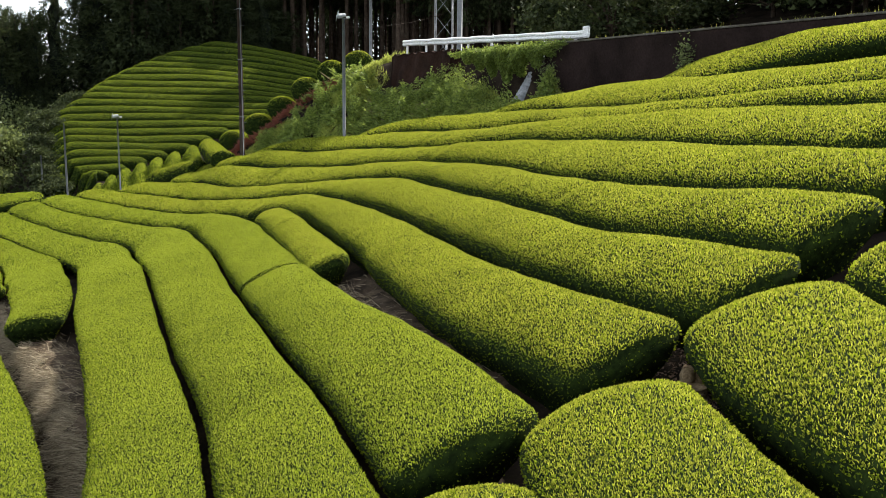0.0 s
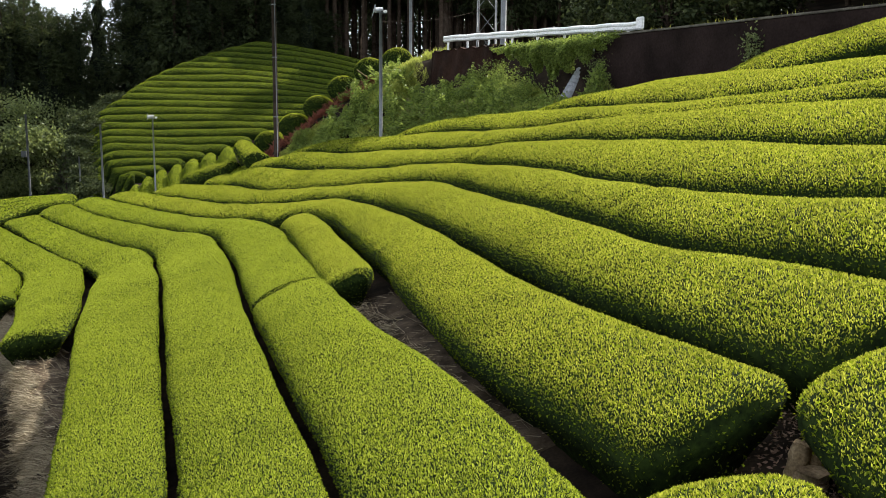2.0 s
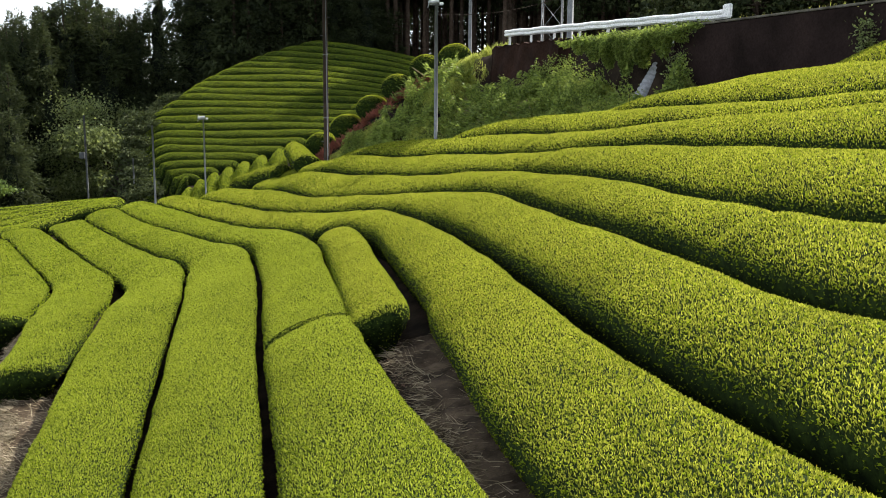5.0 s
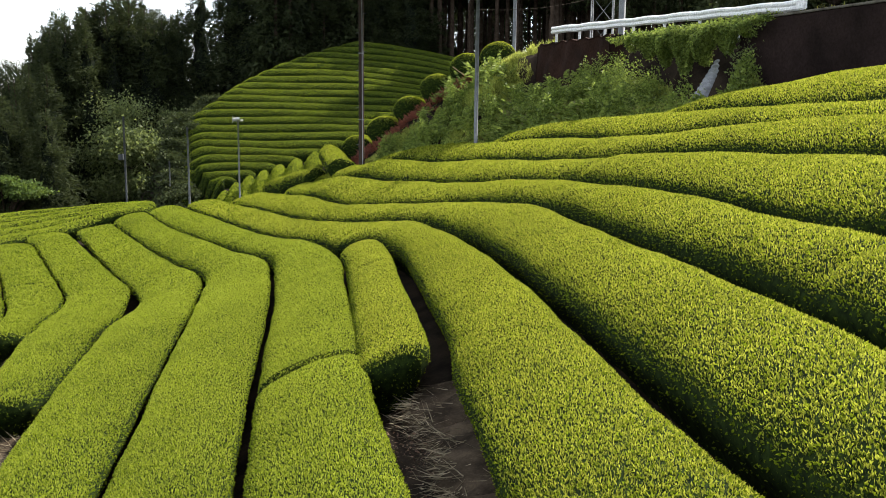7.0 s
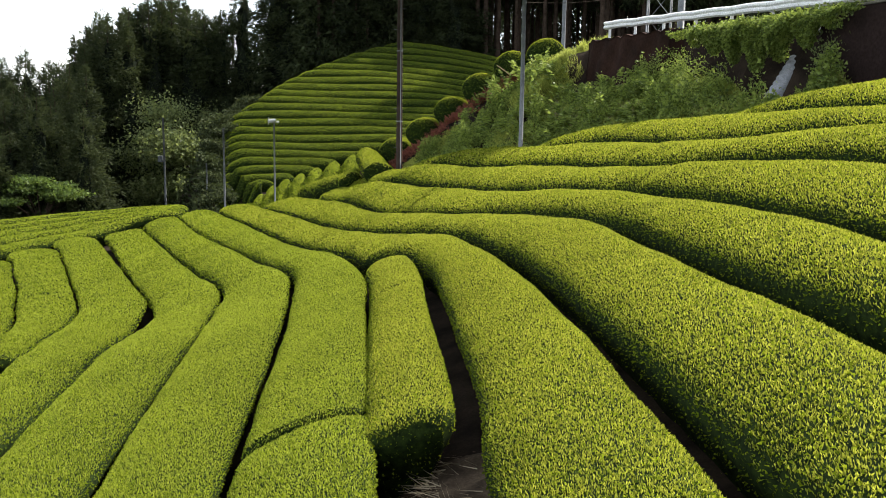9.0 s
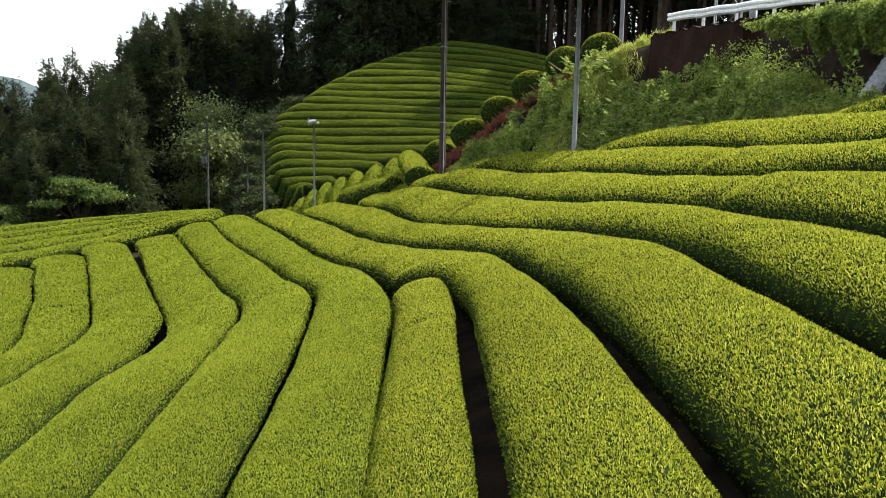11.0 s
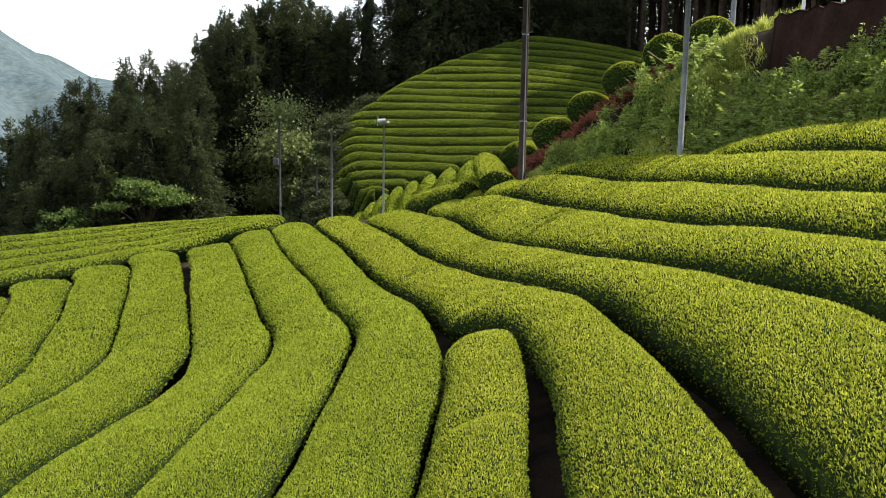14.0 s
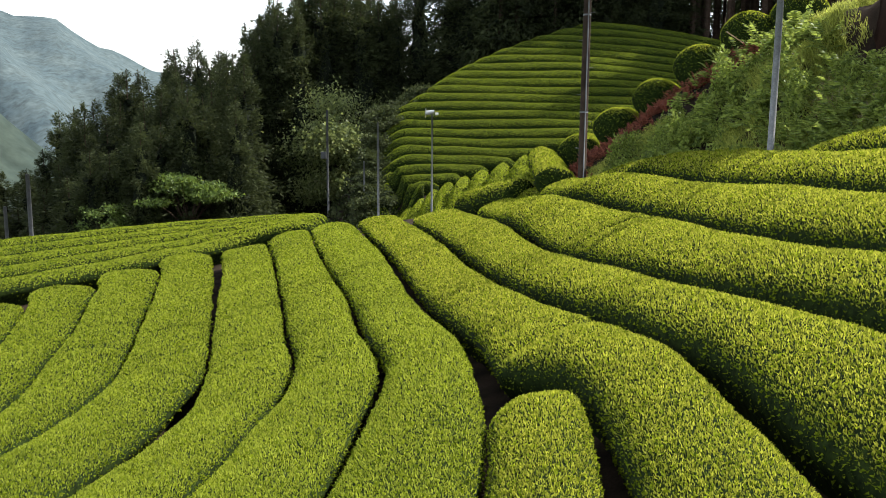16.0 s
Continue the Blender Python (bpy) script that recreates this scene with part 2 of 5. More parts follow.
def box_bm(bm, sx, sy, sz, m=None, bevel=0.0):
    r = bmesh.ops.create_cube(bm, size=1.0, matrix=(m or Matrix()) @ Matrix.Diagonal((sx, sy, sz, 1)))
    if bevel:
        edges = list({e for v in r["verts"] for e in v.link_edges})
        bmesh.ops.bevel(bm, geom=edges, offset=bevel, segments=2, affect="EDGES")


def bm_mesh(name, bm, material):
    me = bpy.data.meshes.new(name)
    bm.to_mesh(me)
    bm.free()
    me.materials.append(material)
    return me


# ---- lie of the land ----
def canopy(x, y):
    """Height of the tops of the tea hedges on the near hillside."""
    rise = 0.22 * np.clip(y - 54, 0, 9) * np.clip((x + 33) / 6, 0, 1)
    y = np.minimum(y, 54.0)
    s = 4.107 * np.logaddexp(0, (x + 3.0495 + 0.34078 * y) / 4.107)
    q = y / 10
    hollow = np.clip((10.14 - 0.77 * x - 0.64 * y) / 4.5, 0, 1) * np.clip((y - 20) / 8, 0, 1) * np.clip((52 - y) / 8, 0, 1)
    hollow = 0.72 * hollow * hollow * (3 - 2 * hollow)     # the field sags towards the valley
    swell = 0.5 * np.exp(-(((x + 13.2) * 0.586 - (y - 43.6) * 0.810) / 4.2) ** 2 - (((x + 13.2) * 0.810 + (y - 43.6) * 0.586) / 2.6) ** 2)     # a rise at the foot of the bank
    return swell - hollow - 0.104 + 0.46619 * s - 0.25502 * q - 0.004018 * s * s + 0.00491 * s * q + 0.0113 * q * q + 0.00753 * q**3 + 0.0037 * s * q * q + rise


RAIL_A, ALONG, OUT = np.array((-4.3, 43.0)), np.array((0.586, -0.810)), np.array((0.810, 0.586))   # the road's edge


def road_axes(x, y):
    return (x - RAIL_A[0]) * ALONG[0] + (y - RAIL_A[1]) * ALONG[1], (x - RAIL_A[0]) * OUT[0] + (y - RAIL_A[1]) * OUT[1]


def hill_axes(x, y):
    return -0.4 * x + 0.917 * y, 0.917 * x + 0.4 * y


def hill_left(v):
    return np.interp(v, (70, 79, 83, 86, 88, 92, 95.3, 98, 100.5, 103.2, 105), (-6.4, -6.4, -7.0, -7.2, -6.0, -3.4, -0.3, 3.1, 6.7, 11.7, 19))


def far_hill(x, y):
    """A rounded spur: steepening fall on its left flank, a slow fall to the right of its nose."""
    v, w = hill_axes(x, y)
    z = 0.5 + 0.52 * (np.minimum(v, 102.3) - 78) + 0.05 * np.maximum(v - 102.3, 0)
    z = z - 0.0065 * np.clip(w - 4.0, 0, 17) ** 2 * np.clip((v - 84) / 9, 0, 1)
    d = hill_left(v) + 0.9 - w
    return z - 0.30 * np.clip(d, 0, 1.6) ** 2 - 0.9 * np.clip(d - 1.6, 0, 60) - 0.9 * np.clip(d - 3.6, 0, 4.5)


DITCH = np.array(((-17.0, 23.3), (-14.1, 18.9), (-11.8, 15.6), (-9.5, 12.4), (-7.6, 9.6), (-6.25, 7.6), (-4.8, 5.2), (-3.5, 2.8)))


def ditch_distance(x, y):
    """Distance from the furrow beside the lowest rows."""
    best = np.full(np.shape(x), 99.0)
    for a, b in zip(DITCH[:-1], DITCH[1:]):
        d = b - a
        t = np.clip(((x - a[0]) * d[0] + (y - a[1]) * d[1]) / (d @ d), 0, 1)
        best = np.minimum(best, np.hypot(x - a[0] - d[0] * t, y - a[1] - d[1] * t))
    return best


def bank_foot(s):
    """Where the bank below the road meets the field."""
    return np.interp(s, (-40, -25, -14, -10.8, -9.1, -8.2, -7.4, -3, 1.7, 6, 13, 17), (-14, -11.5, -7.4, -6.4, -6.2, -5.9, -5.4, -5.0, -4.2, -3.3, -2.6, -1.4))


def bank_brink(s):
    """Where the bank reaches its top."""
    return np.interp(s, (-25, -14, -10.8, -10, -7.6, -5.6, -4.4, 0), (-10.0, -6.0, -5.1, -4.2, -3.3, -2.4, -1.7, -0.75))


def ground(x, y):
    x, y = np.asarray(x, float), np.asarray(y, float)
    s, n = road_axes(x, y)
    field = canopy(x, np.maximum(y, -12)) - 0.85
    field = np.clip(field, -6, 9)
    beyond = (x + 38.5) * -0.832 + (y - 36) * 0.555                       # the drop on the valley side
    field = field - 0.42 * np.clip(beyond, 0, 24) - 0.62 * np.exp(-((ditch_distance(x, y) / 0.75) ** 2))
    top = np.interp(s, (-60, -25, -16, -10.5, -6.5, -3.5, -1, 0, 14.4, 60), (-1.0, -0.2, 1.6, 4.6, 6.9, 7.9, 8.7, 8.7, 8.35, 8.5)) + 0.22 * np.clip(n - 9, 0, 60) + 0.32 * np.clip(n - 2.6, 0, 9) * np.clip((s - 11) / 4, 0, 1)
    foot = np.interp(s, (-60, -25, -17, -14, -10.8, -10, -7.6, -5.6, -3.5, -0.8, 0, 5, 8, 14, 18, 60), (-1.2, -0.5, 1.5, 2.5, 3.75, 4.6, 6.0, 6.9, 7.7, 8.3, 7.0, 6.9, 6.4, 5.7, 6.2, 8.0))
    base = bank_foot(s)
    brink = bank_brink(s)
    up = np.clip((n - base) / (brink - base), 0, 1)
    bank = field * (1 - up) + np.maximum(foot, field) * up
    cliff = np.clip((n + 0.45) / 0.45, 0, 1)
    z = bank * (1 - cliff) + np.maximum(top, foot) * cliff
    k = 0.8
    h = far_hill(x, y)
    z = np.maximum(z, h) + k * np.log1p(np.exp(-np.abs(z - h) / k)) * 0.5
    along, toward = dip_axes(x, y)
    weight = np.clip(along + 2.5, 0, 1) * np.clip(8.5 - along, 0, 1) * np.clip((toward + 1.5) / 1.2, 0, 1) * np.clip((9.2 - toward) / 2, 0, 1)
    return z * (1 - weight) + (dip_height(along) - 0.18 * np.maximum(toward, 0)) * weight


def dip_axes(x, y):
    """Number of the short row, and distance from its far tip towards the field."""
    ex, ey = x + 32.3, y - 64.0
    det = 1.94 * -0.90 + 1.66 * 0.43
    return (ex * -0.90 - ey * 0.43) / det, (1.94 * ey + 1.66 * ex) / det


def dip_height(k):
    return np.interp(k, (-2, -1, 0, 1, 2, 3, 4, 5, 6, 7, 9), (-3.2, -2.4, -1.6, -0.7, 0.0, 0.55, 1.1, 1.6, 2.1, 2.6, 3.2))


def axis_steps(low, high, step, far):
    mid = np.arange(low, high + step, step)
    grow = np.cumsum(step * 1.22 ** np.arange(1, 40))
    return np.r_[(low - grow[grow < far])[::-1], mid, (mid[-1] + grow[grow < far])]


def build_ground():
    xs, ys = axis_steps(-60, 30, 0.6, 2600), axis_steps(-14, 112, 0.6, 2600)
    x, y = np.meshgrid(xs, ys, indexing="ij")
    z = ground(x, y)
    far = np.maximum(np.maximum(-60 - x, x - 30), np.maximum(-14 - y, y - 112))
    z = np.where(far > 0, z * np.exp(-np.clip(far, 0, None) / 60) - 100 * (1 - np.exp(-np.clip(far, 0, None) / 260)), z)
    z += 0.05 * np.sin(x * 3.1 + 1.7 * np.sin(y * 2.3)) * np.cos(y * 2.7) * (far <= 0)
    v = np.stack([x, y, z], -1).reshape(-1, 3)
    ob = new("ground", mesh_of("ground", v, grid_faces(len(xs), len(ys)), SOIL, True))
    tagged(ob, "bare brown soil of a terraced hillside", "ground", kind="structure")


build_ground()


# ---- tea hedges ----
LANE_A, LANE_B = np.array((1.3, -2.0)), np.array((-4.5, 19.0))      # the stretch of the field that is seen closest


def lane_distance(xy):
    d = LANE_B - LANE_A
    t = np.clip(((xy - LANE_A) @ d) / (d @ d), 0, 1)[..., None]
    return np.linalg.norm(xy - (LANE_A + t * d), axis=-1)


# a clipped hedge in section: a slightly domed top, a short shoulder, sides that draw in below
PROFILE_U = np.array((-0.50, -0.60, -0.74, -0.90, -0.985, -1.0, -0.965, -0.89, -0.76, -0.55, -0.28, 0, 0.28, 0.55, 0.76, 0.89, 0.965, 1.0, 0.985, 0.90, 0.74, 0.60, 0.50))
PROFILE_Z = np.array((-1.0, -0.76, -0.56, -0.42, -0.30, -0.20, -0.125, -0.065, -0.012, 0.034, 0.064, 0.074, 0.064, 0.034, -0.012, -0.065, -0.125, -0.20, -0.30, -0.42, -0.56, -0.76, -1.0))
SEAMS = np.array(((-9.14, 35.3), (-15.98, 38.5), (-8.6, 38.3), (-10.7, 35.5), (-17.3, 42.9), (-24.2, 32.6), (-8.4, 27.0), (-17.0, 31.0), (-0.5, 24.8), (-4.9, 21.2), (-21.9, 31.3), (2.9, 12.6), (-1.9, 28.1)))


def tea_hedge(left, right, top, label, group, material=None, lift=0.0, dense=1.0, height=1.0, arch=0.0, ends_round=(0.75, 0.75), fine=1.0):
    """A clipped hedge between two edges of the plan, with a gently domed top and rounded or cut ends."""
    shoot, material = (SHOOT if material is None else material), TEA
    run = np.r_[0, np.cumsum(np.linalg.norm(np.diff((left + right) / 2, axis=0), axis=1))]
    whole = run[-1]
    close = np.array((0.0, 0.03, 0.09, 0.18, 0.30))
    at = np.r_[close, np.linspace(0.42, whole - 0.42, max(3, int(whole / 0.3))), (whole - close)[::-1]]
    left, right = (np.stack([np.interp(at, run, e[:, k]) for k in (0, 1)], 1) for e in (left, right))
    mid, half, run = (left + right) / 2, np.linalg.norm(right - left, axis=1) / 2, at
    side = (right - left) / (2 * half[:, None])
    closing, drop = np.ones(len(run)), np.zeros(len(run))
    for gap, reach in ((run, ends_round[0]), (whole - run, ends_round[1])):
        cut = reach == 0
        q = 1 - np.clip(gap / (0.42 if cut else reach), 0, 1)
        power = 4.5 if cut else 2.0
        closing = np.minimum(closing, np.clip((1 - q**power), 0.0, 1) ** (1 / power))
        drop += (0.09 if cut else 0.30) * np.clip(q * (2.0 if cut else 1.0) - (1.0 if cut else 0.0), 0, 1) ** 2
    tail = np.arange(len(run)) > len(run) // 2
    closing = np.maximum(closing, np.where(tail & (ends_round[1] == 0), 0.74, 0.12))
    half = half * closing
    ph = run[:, None] + RNG.random() * 50
    wob = 0.012 * np.sin(ph * 0.9) + 0.010 * np.sin(ph * 2.1 + 1) + 0.006 * np.sin(ph * 5.3 + PROFILE_U[None] * 2)
    u = PROFILE_U[None] * half[:, None] * (1 + wob)
    x = mid[:, None, 0] + side[:, None, 0] * u
    y = mid[:, None, 1] + side[:, None, 1] * u
    brow = np.where(PROFILE_Z < -0.13, np.sign(PROFILE_U) * 0.965, PROFILE_U)[None] * half[:, None]
    z = top(mid[:, None, 0] + side[:, None, 0] * brow, mid[:, None, 1] + side[:, None, 1] * brow) + lift
    for gap, reach in ((run, ends_round[0]), (whole - run, ends_round[1])):
        if reach == 0:                                  # a cut end leans back a little under its top
            tip = int(np.argmin(gap))
            inner = tip + (1 if tip == 0 else -1) * 4
            back = (mid[inner] - mid[tip]) / np.linalg.norm(mid[inner] - mid[tip])
            under = 0.42 * np.clip(-PROFILE_Z - 0.12, 0, 1)[None] * np.clip(1 - gap / 0.42, 0, 1)[:, None]
            x, y = x + back[0] * under, y + back[1] * under
    seam = np.zeros(len(run))
    for sx, sy in SEAMS:
        far = np.hypot(mid[:, 0] - sx, mid[:, 1] - sy)
        k = int(np.argmin(far))
        if far[k] < 0.75:
            seam += 0.055 * np.exp(-(((run - run[k]) / 0.16) ** 2)) - 0.02 * np.clip(1 - np.abs(run - run[k] - 0.6) / 0.6, 0, 1)
    swell = 0.012 * np.sin(ph * 1.7 + PROFILE_U[None] * 3) + 0.014 * np.sin(ph * 0.63 + PROFILE_U[None] * 1.3) + 0.006 * np.sin(ph * 4.1 - PROFILE_U[None] * 5)
    z = z + PROFILE_Z[None] * height + arch * (1 - PROFILE_U[None] ** 2) * closing[:, None] - np.where(PROFILE_Z[None] > -0.9, drop[:, None], 0) + (swell - seam[:, None]) * (PROFILE_Z[None] > -0.9)
    base_z = z[:, len(PROFILE_U) // 2]
    v = np.stack([x, y, z], -1).reshape(-1, 3)
    f = grid_faces(len(mid), len(PROFILE_U))[:, ::-1]
    n = len(PROFILE_U)
    ends = np.array([(k, k + 1, n - 2 - k, n - 1 - k) for k in range(n // 2)])
    f = np.vstack([f, ends, ends[:, ::-1] + (len(mid) - 1) * n])
    crown_face = f[n // 2 + 6 * (n - 1)]
    if np.cross(v[crown_face[2]] - v[crown_face[0]], v[crown_face[3]] - v[crown_face[1]])[2] < 0:
        f = f[:, ::-1]
    for first, way in ((len(f) - 2 * (n // 2), mid[0] - mid[4]), (len(f) - n // 2, mid[-1] - mid[-5])):     # the ends face outwards
        q = v[f[first + 4]]
        if np.cross(q[2] - q[0], q[3] - q[1])[:2] @ way < 0:
            f[first : first + n // 2] = f[first : first + n // 2, ::-1]
    thing = new("tea_hedge")
    at = Vector((float(mid[len(mid) // 2, 0]), float(mid[len(mid) // 2, 1]), float(base_z[len(mid) // 2]) - 0.9))
    thing.location = at
    tagged(thing, label, "hedge", group)
    local = v - np.array(at)
    # solid body whose dark colour gives the shade seen between leaves
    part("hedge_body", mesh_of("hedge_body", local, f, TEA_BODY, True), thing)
    near = lane_distance(v[f].mean(1)[:, :2])
    d = np.hypot(near, 2.6)
    scale = np.clip(0.027 * (d / 4) ** 0.50, 0.0245, 0.086) * fine
    facing_up = np.cross(v[f[:, 2]] - v[f[:, 0]], v[f[:, 3]] - v[f[:, 1]])
    facing_up = facing_up[:, 2] / (np.linalg.norm(facing_up, axis=1) + 1e-9)
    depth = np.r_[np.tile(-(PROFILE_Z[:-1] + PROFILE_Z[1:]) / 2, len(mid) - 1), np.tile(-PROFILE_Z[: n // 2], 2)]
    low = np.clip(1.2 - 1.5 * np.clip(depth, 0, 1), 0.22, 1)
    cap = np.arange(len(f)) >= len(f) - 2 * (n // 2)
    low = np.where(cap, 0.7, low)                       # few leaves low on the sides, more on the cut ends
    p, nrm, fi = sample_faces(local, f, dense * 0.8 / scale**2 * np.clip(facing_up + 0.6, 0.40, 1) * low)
    size = scale[fi] * RNG.uniform(0.6, 1.3, len(p))
    axis = RNG.normal(size=p.shape) * 0.7 + nrm * 0.35 + np.array((0, 0, 0.2))
    lv, lf = leaf_sprigs(p - nrm * size[:, None] * 0.1, axis, size * 1.25, size * 0.8)
    leaves = part("leaves", mesh_of("leaves", lv, lf, material), thing, "dark green leaves")
    leaves["kind"] = "stuff"
    p, nrm, fi = sample_faces(local, f, dense * 1.95 / scale**2 * np.clip(facing_up * 1.7 - 0.45, 0.0, 1) * low)
    size = scale[fi] * RNG.uniform(0.55, 1.3, len(p))
    axis = nrm * 0.4 + np.array((0, 0, 0.8)) + RNG.normal(size=p.shape) * 0.32
    lv, lf = leaf_sprigs(p - nrm * size[:, None] * 0.25, axis, size * np.interp(d[fi], (10, 40), (1.4, 1.0)), size * np.interp(d[fi], (10, 40), (0.47, 0.66)))
    shoots = part("young_growth", mesh_of("young_growth", lv, lf, shoot), thing, "upright yellow-green shoots")
    shoots["kind"] = "stuff"
    return thing


EDGES = {
    "R7": [(-29.43, 31.28), (-26.72, 28.88), (-24.22, 26.23)],
    "R6": [(-29.64, 34.19), (-26.95, 31.7), (-24.58, 29.2), (-21.62, 26.07)],
    "R5": [(-29.82, 37.19), (-27.58, 34.83), (-25.03, 32.26), (-22.78, 29.76), (-20.94, 27.69), (-18.27, 24.29)],
    "R4": [(-30.02, 40.41), (-27.06, 37.24), (-23.89, 33.85), (-21.44, 31.17), (-19.52, 28.9), (-16.95, 24.58), (-14.79, 21.35)],
    "R3": [(-30.51, 43.8), (-27.37, 40.59), (-22.56, 35.5), (-18.95, 31.6), (-17.23, 29.43), (-13.69, 23.19), (-11.2, 18.6), (-9.9, 15.6)],
    "R2": [(-29.13, 45.72), (-26.55, 43.07), (-22.88, 38.98), (-19.42, 35.1), (-16.87, 32.14), (-15.18, 30.33), (-13.9, 28.56), (-13.02, 26.79), (-10.4, 21.64), (-8.6, 17.8), (-6.4, 13.1), (-4.6, 9.3), (-3.0, 6.0), (-1.9, 3.3), (-1.3, 1.6)],
    "R1": [(-28.19, 47.49), (-27.02, 46.18), (-23.06, 41.69), (-19.94, 38.15), (-16.61, 34.38), (-13.94, 31.03), (-11.86, 28.63), (-10.96, 27.35), (-9.66, 24.73), (-7.7, 20.5), (-5.8, 16.0), (-4.1, 12.1), (-2.3, 8.1), (-1.2, 5.7), (0.1, 2.5), (0.4, 1.8)],
    "R0": [(-26.6, 48.7), (-25.2, 47.1), (-19.8, 40.9), (-14.6, 34.1), (-11.5, 30.2), (-9.8, 28.1), (-8.1, 25.4), (-7.1, 23.5), (-5.8, 20.3), (-4.4, 17.0), (-2.5, 12.5), (-0.9, 9.1), (0.2, 6.9), (1.4, 4.0), (1.75, 3.1)],
    "S": [(-6.85, 25.35), (-5.75, 23.1), (-4.15, 19.0), (-3.2, 16.6), (-2.5, 14.8), (-2.2, 13.9)],
    "U1": [(-25.2, 50.2), (-23.9, 48.7), (-20.3, 44.6), (-16.7, 39.9), (-13.6, 35.6), (-11.3, 32.5), (-8.6, 29.2), (-6.2, 26.3), (-4.7, 23.7), (-2.8, 19.8), (-0.65, 14.3), (0.66, 10.7), (1.58, 8.3), (2.4, 6.5), (3.38, 4.35)],
    "U2": [(-21.88, 49.9), (-21.18, 49.0), (-18.38, 45.5), (-15.28, 41.2), (-12.48, 36.9), (-10.88, 34.6), (-8.58, 31.5), (-6.18, 28.3), (-4.48, 26.1), (-3.18, 24.1), (-1.98, 22.2), (-0.38, 18.2), (1.04, 14.5), (2.04, 11.8), (2.84, 9.6), (3.9, 7.5), (4.95, 5.2)],
    "U3": [(-18.6, 48.8), (-16.2, 45.4), (-13.9, 42.3), (-11.4, 39.2), (-9.8, 36.9), (-7.9, 34.0), (-5.2, 29.6), (-2.9, 26.2), (-1.4, 23.7), (0.8, 19.2), (2.1, 15.7), (3.0, 13.5), (3.8, 11.6), (4.6, 9.8), (5.5, 8.3), (6.3, 6.3)],
    "U4": [(-19.4, 50.0), (-18.0, 49.2), (-16.4, 48.0), (-14.6, 45.4), (-13.4, 43.4), (-12.4, 42.6), (-11.1, 41.6), (-9.3, 39.3), (-8.0, 37.3), (-6.1, 34.4), (-4.5, 31.7), (-2.3, 27.8), (-0.9, 25.4), (0.9, 22.8), (2.3, 20.2), (4.2, 16.0), (5.2, 13.5), (6.3, 10.8), (7.6, 7.4)],
    "U5": [(-13.3, 44.0), (-11.6, 43.3), (-10.2, 42.9), (-8.4, 41.4), (-6.9, 38.9), (-5.4, 36.1), (-3.3, 32.9), (-2.2, 30.9), (-0.95, 28.3), (0.5, 25.8), (1.55, 24.3), (3.1, 22.2), (4.7, 19.1), (6.0, 16.9), (7.3, 14.0), (8.8, 10.0)],
    "U6": [(-6.0, 38.2), (-4.2, 36.4), (-2.6, 34.4), (-0.8, 31.6), (0.7, 28.9), (2.0, 26.2), (3.2, 23.9), (4.4, 21.4), (5.7, 18.9), (7.0, 16.7), (8.5, 14.3), (10.2, 10.5)],
    "U7": [(0.5, 29.9), (1.6, 28.9), (3.4, 27.1), (4.9, 25.5), (6.2, 23.2), (7.0, 21.3), (8.3, 19.0), (10.0, 15.6), (11.5, 12.5)],
    "U8": [(6.3, 25.6), (7.6, 24.3), (9.0, 22.3), (10.5, 20.0), (12.5, 16.5)],
    "path_side": [(-11.5, 15.0), (-9.66, 12.4), (-6.5, 7.9), (-4.26, 4.34), (-2.6, 1.2)],
}
LOWER = {"R6": ["R7"], "R5": ["R6"], "R4": ["R5"], "R3": ["R4"], "R2": ["R3"], "R1": ["R2"], "R0": ["R1"], "S": ["R0"], "U1": ["S", "R0"],
         "U2": ["U1"], "U3": ["U2"], "U4": ["U3"], "U5": ["U4"], "U6": ["U5"], "U7": ["U6"], "U8": ["U7"]}
GAP = {"S": 0.25, "U8": 0.3, "R0": 0.15, "R1": 0.14, "R2": 0.14, "R3": 0.14, "R4": 0.13, "R5": 0.12, "R6": 0.12, "U1": 0.30, "U2": 0.33, "U3": 0.33, "U4": 0.33, "U5": 0.32, "U6": 0.32, "U7": 0.32}
LINES = {k: smooth_line(v) for k, v in EDGES.items()}


def edge_pair(key):
    """A hedge's uphill edge, and its downhill edge: a furrow away from the next row."""
    right = LINES[key]
    tan = np.gradient(right, axis=0)
    tan /= np.linalg.norm(tan, axis=1, keepdims=True)
    down = np.stack([tan[:, 1], -tan[:, 0]], 1)
    most = {"R": 2.2, "U": 1.95}.get(key[0], 1.6)
    width = np.full(len(right), most if key in LOWER else 1.6)
    if key == "R2":
        width = np.interp(right[:, 1], (3, 10, 14, 18), (1.35, 1.45, 1.7, 1.9))
    if key == "U1":
        width = np.interp(right[:, 1], (4, 12, 15, 20), (1.45, 1.4, 1.5, 1.9))
    if key == "R3":
        width = np.interp(right[:, 1], (15, 19, 24), (1.35, 1.6, 2.1))
    for other in LOWER.get(key, []):
        d = LINES[other][None] - right[:, None]
        dist = np.linalg.norm(d, axis=-1)
        near = dist.min(1)
        width = np.minimum(width, np.clip(near - GAP.get(key, 0.3), 1.0, most))
    for _ in range(6):
        width = np.convolve(np.r_[width[0], width, width[-1]], (0.25, 0.5, 0.25), "valid")
    return right + down * width[:, None], right


def rising(x, y):
    return canopy(x, y) - 0.25 + 0.6 * np.clip((x - 6.0) / 3.5, 0, 1)


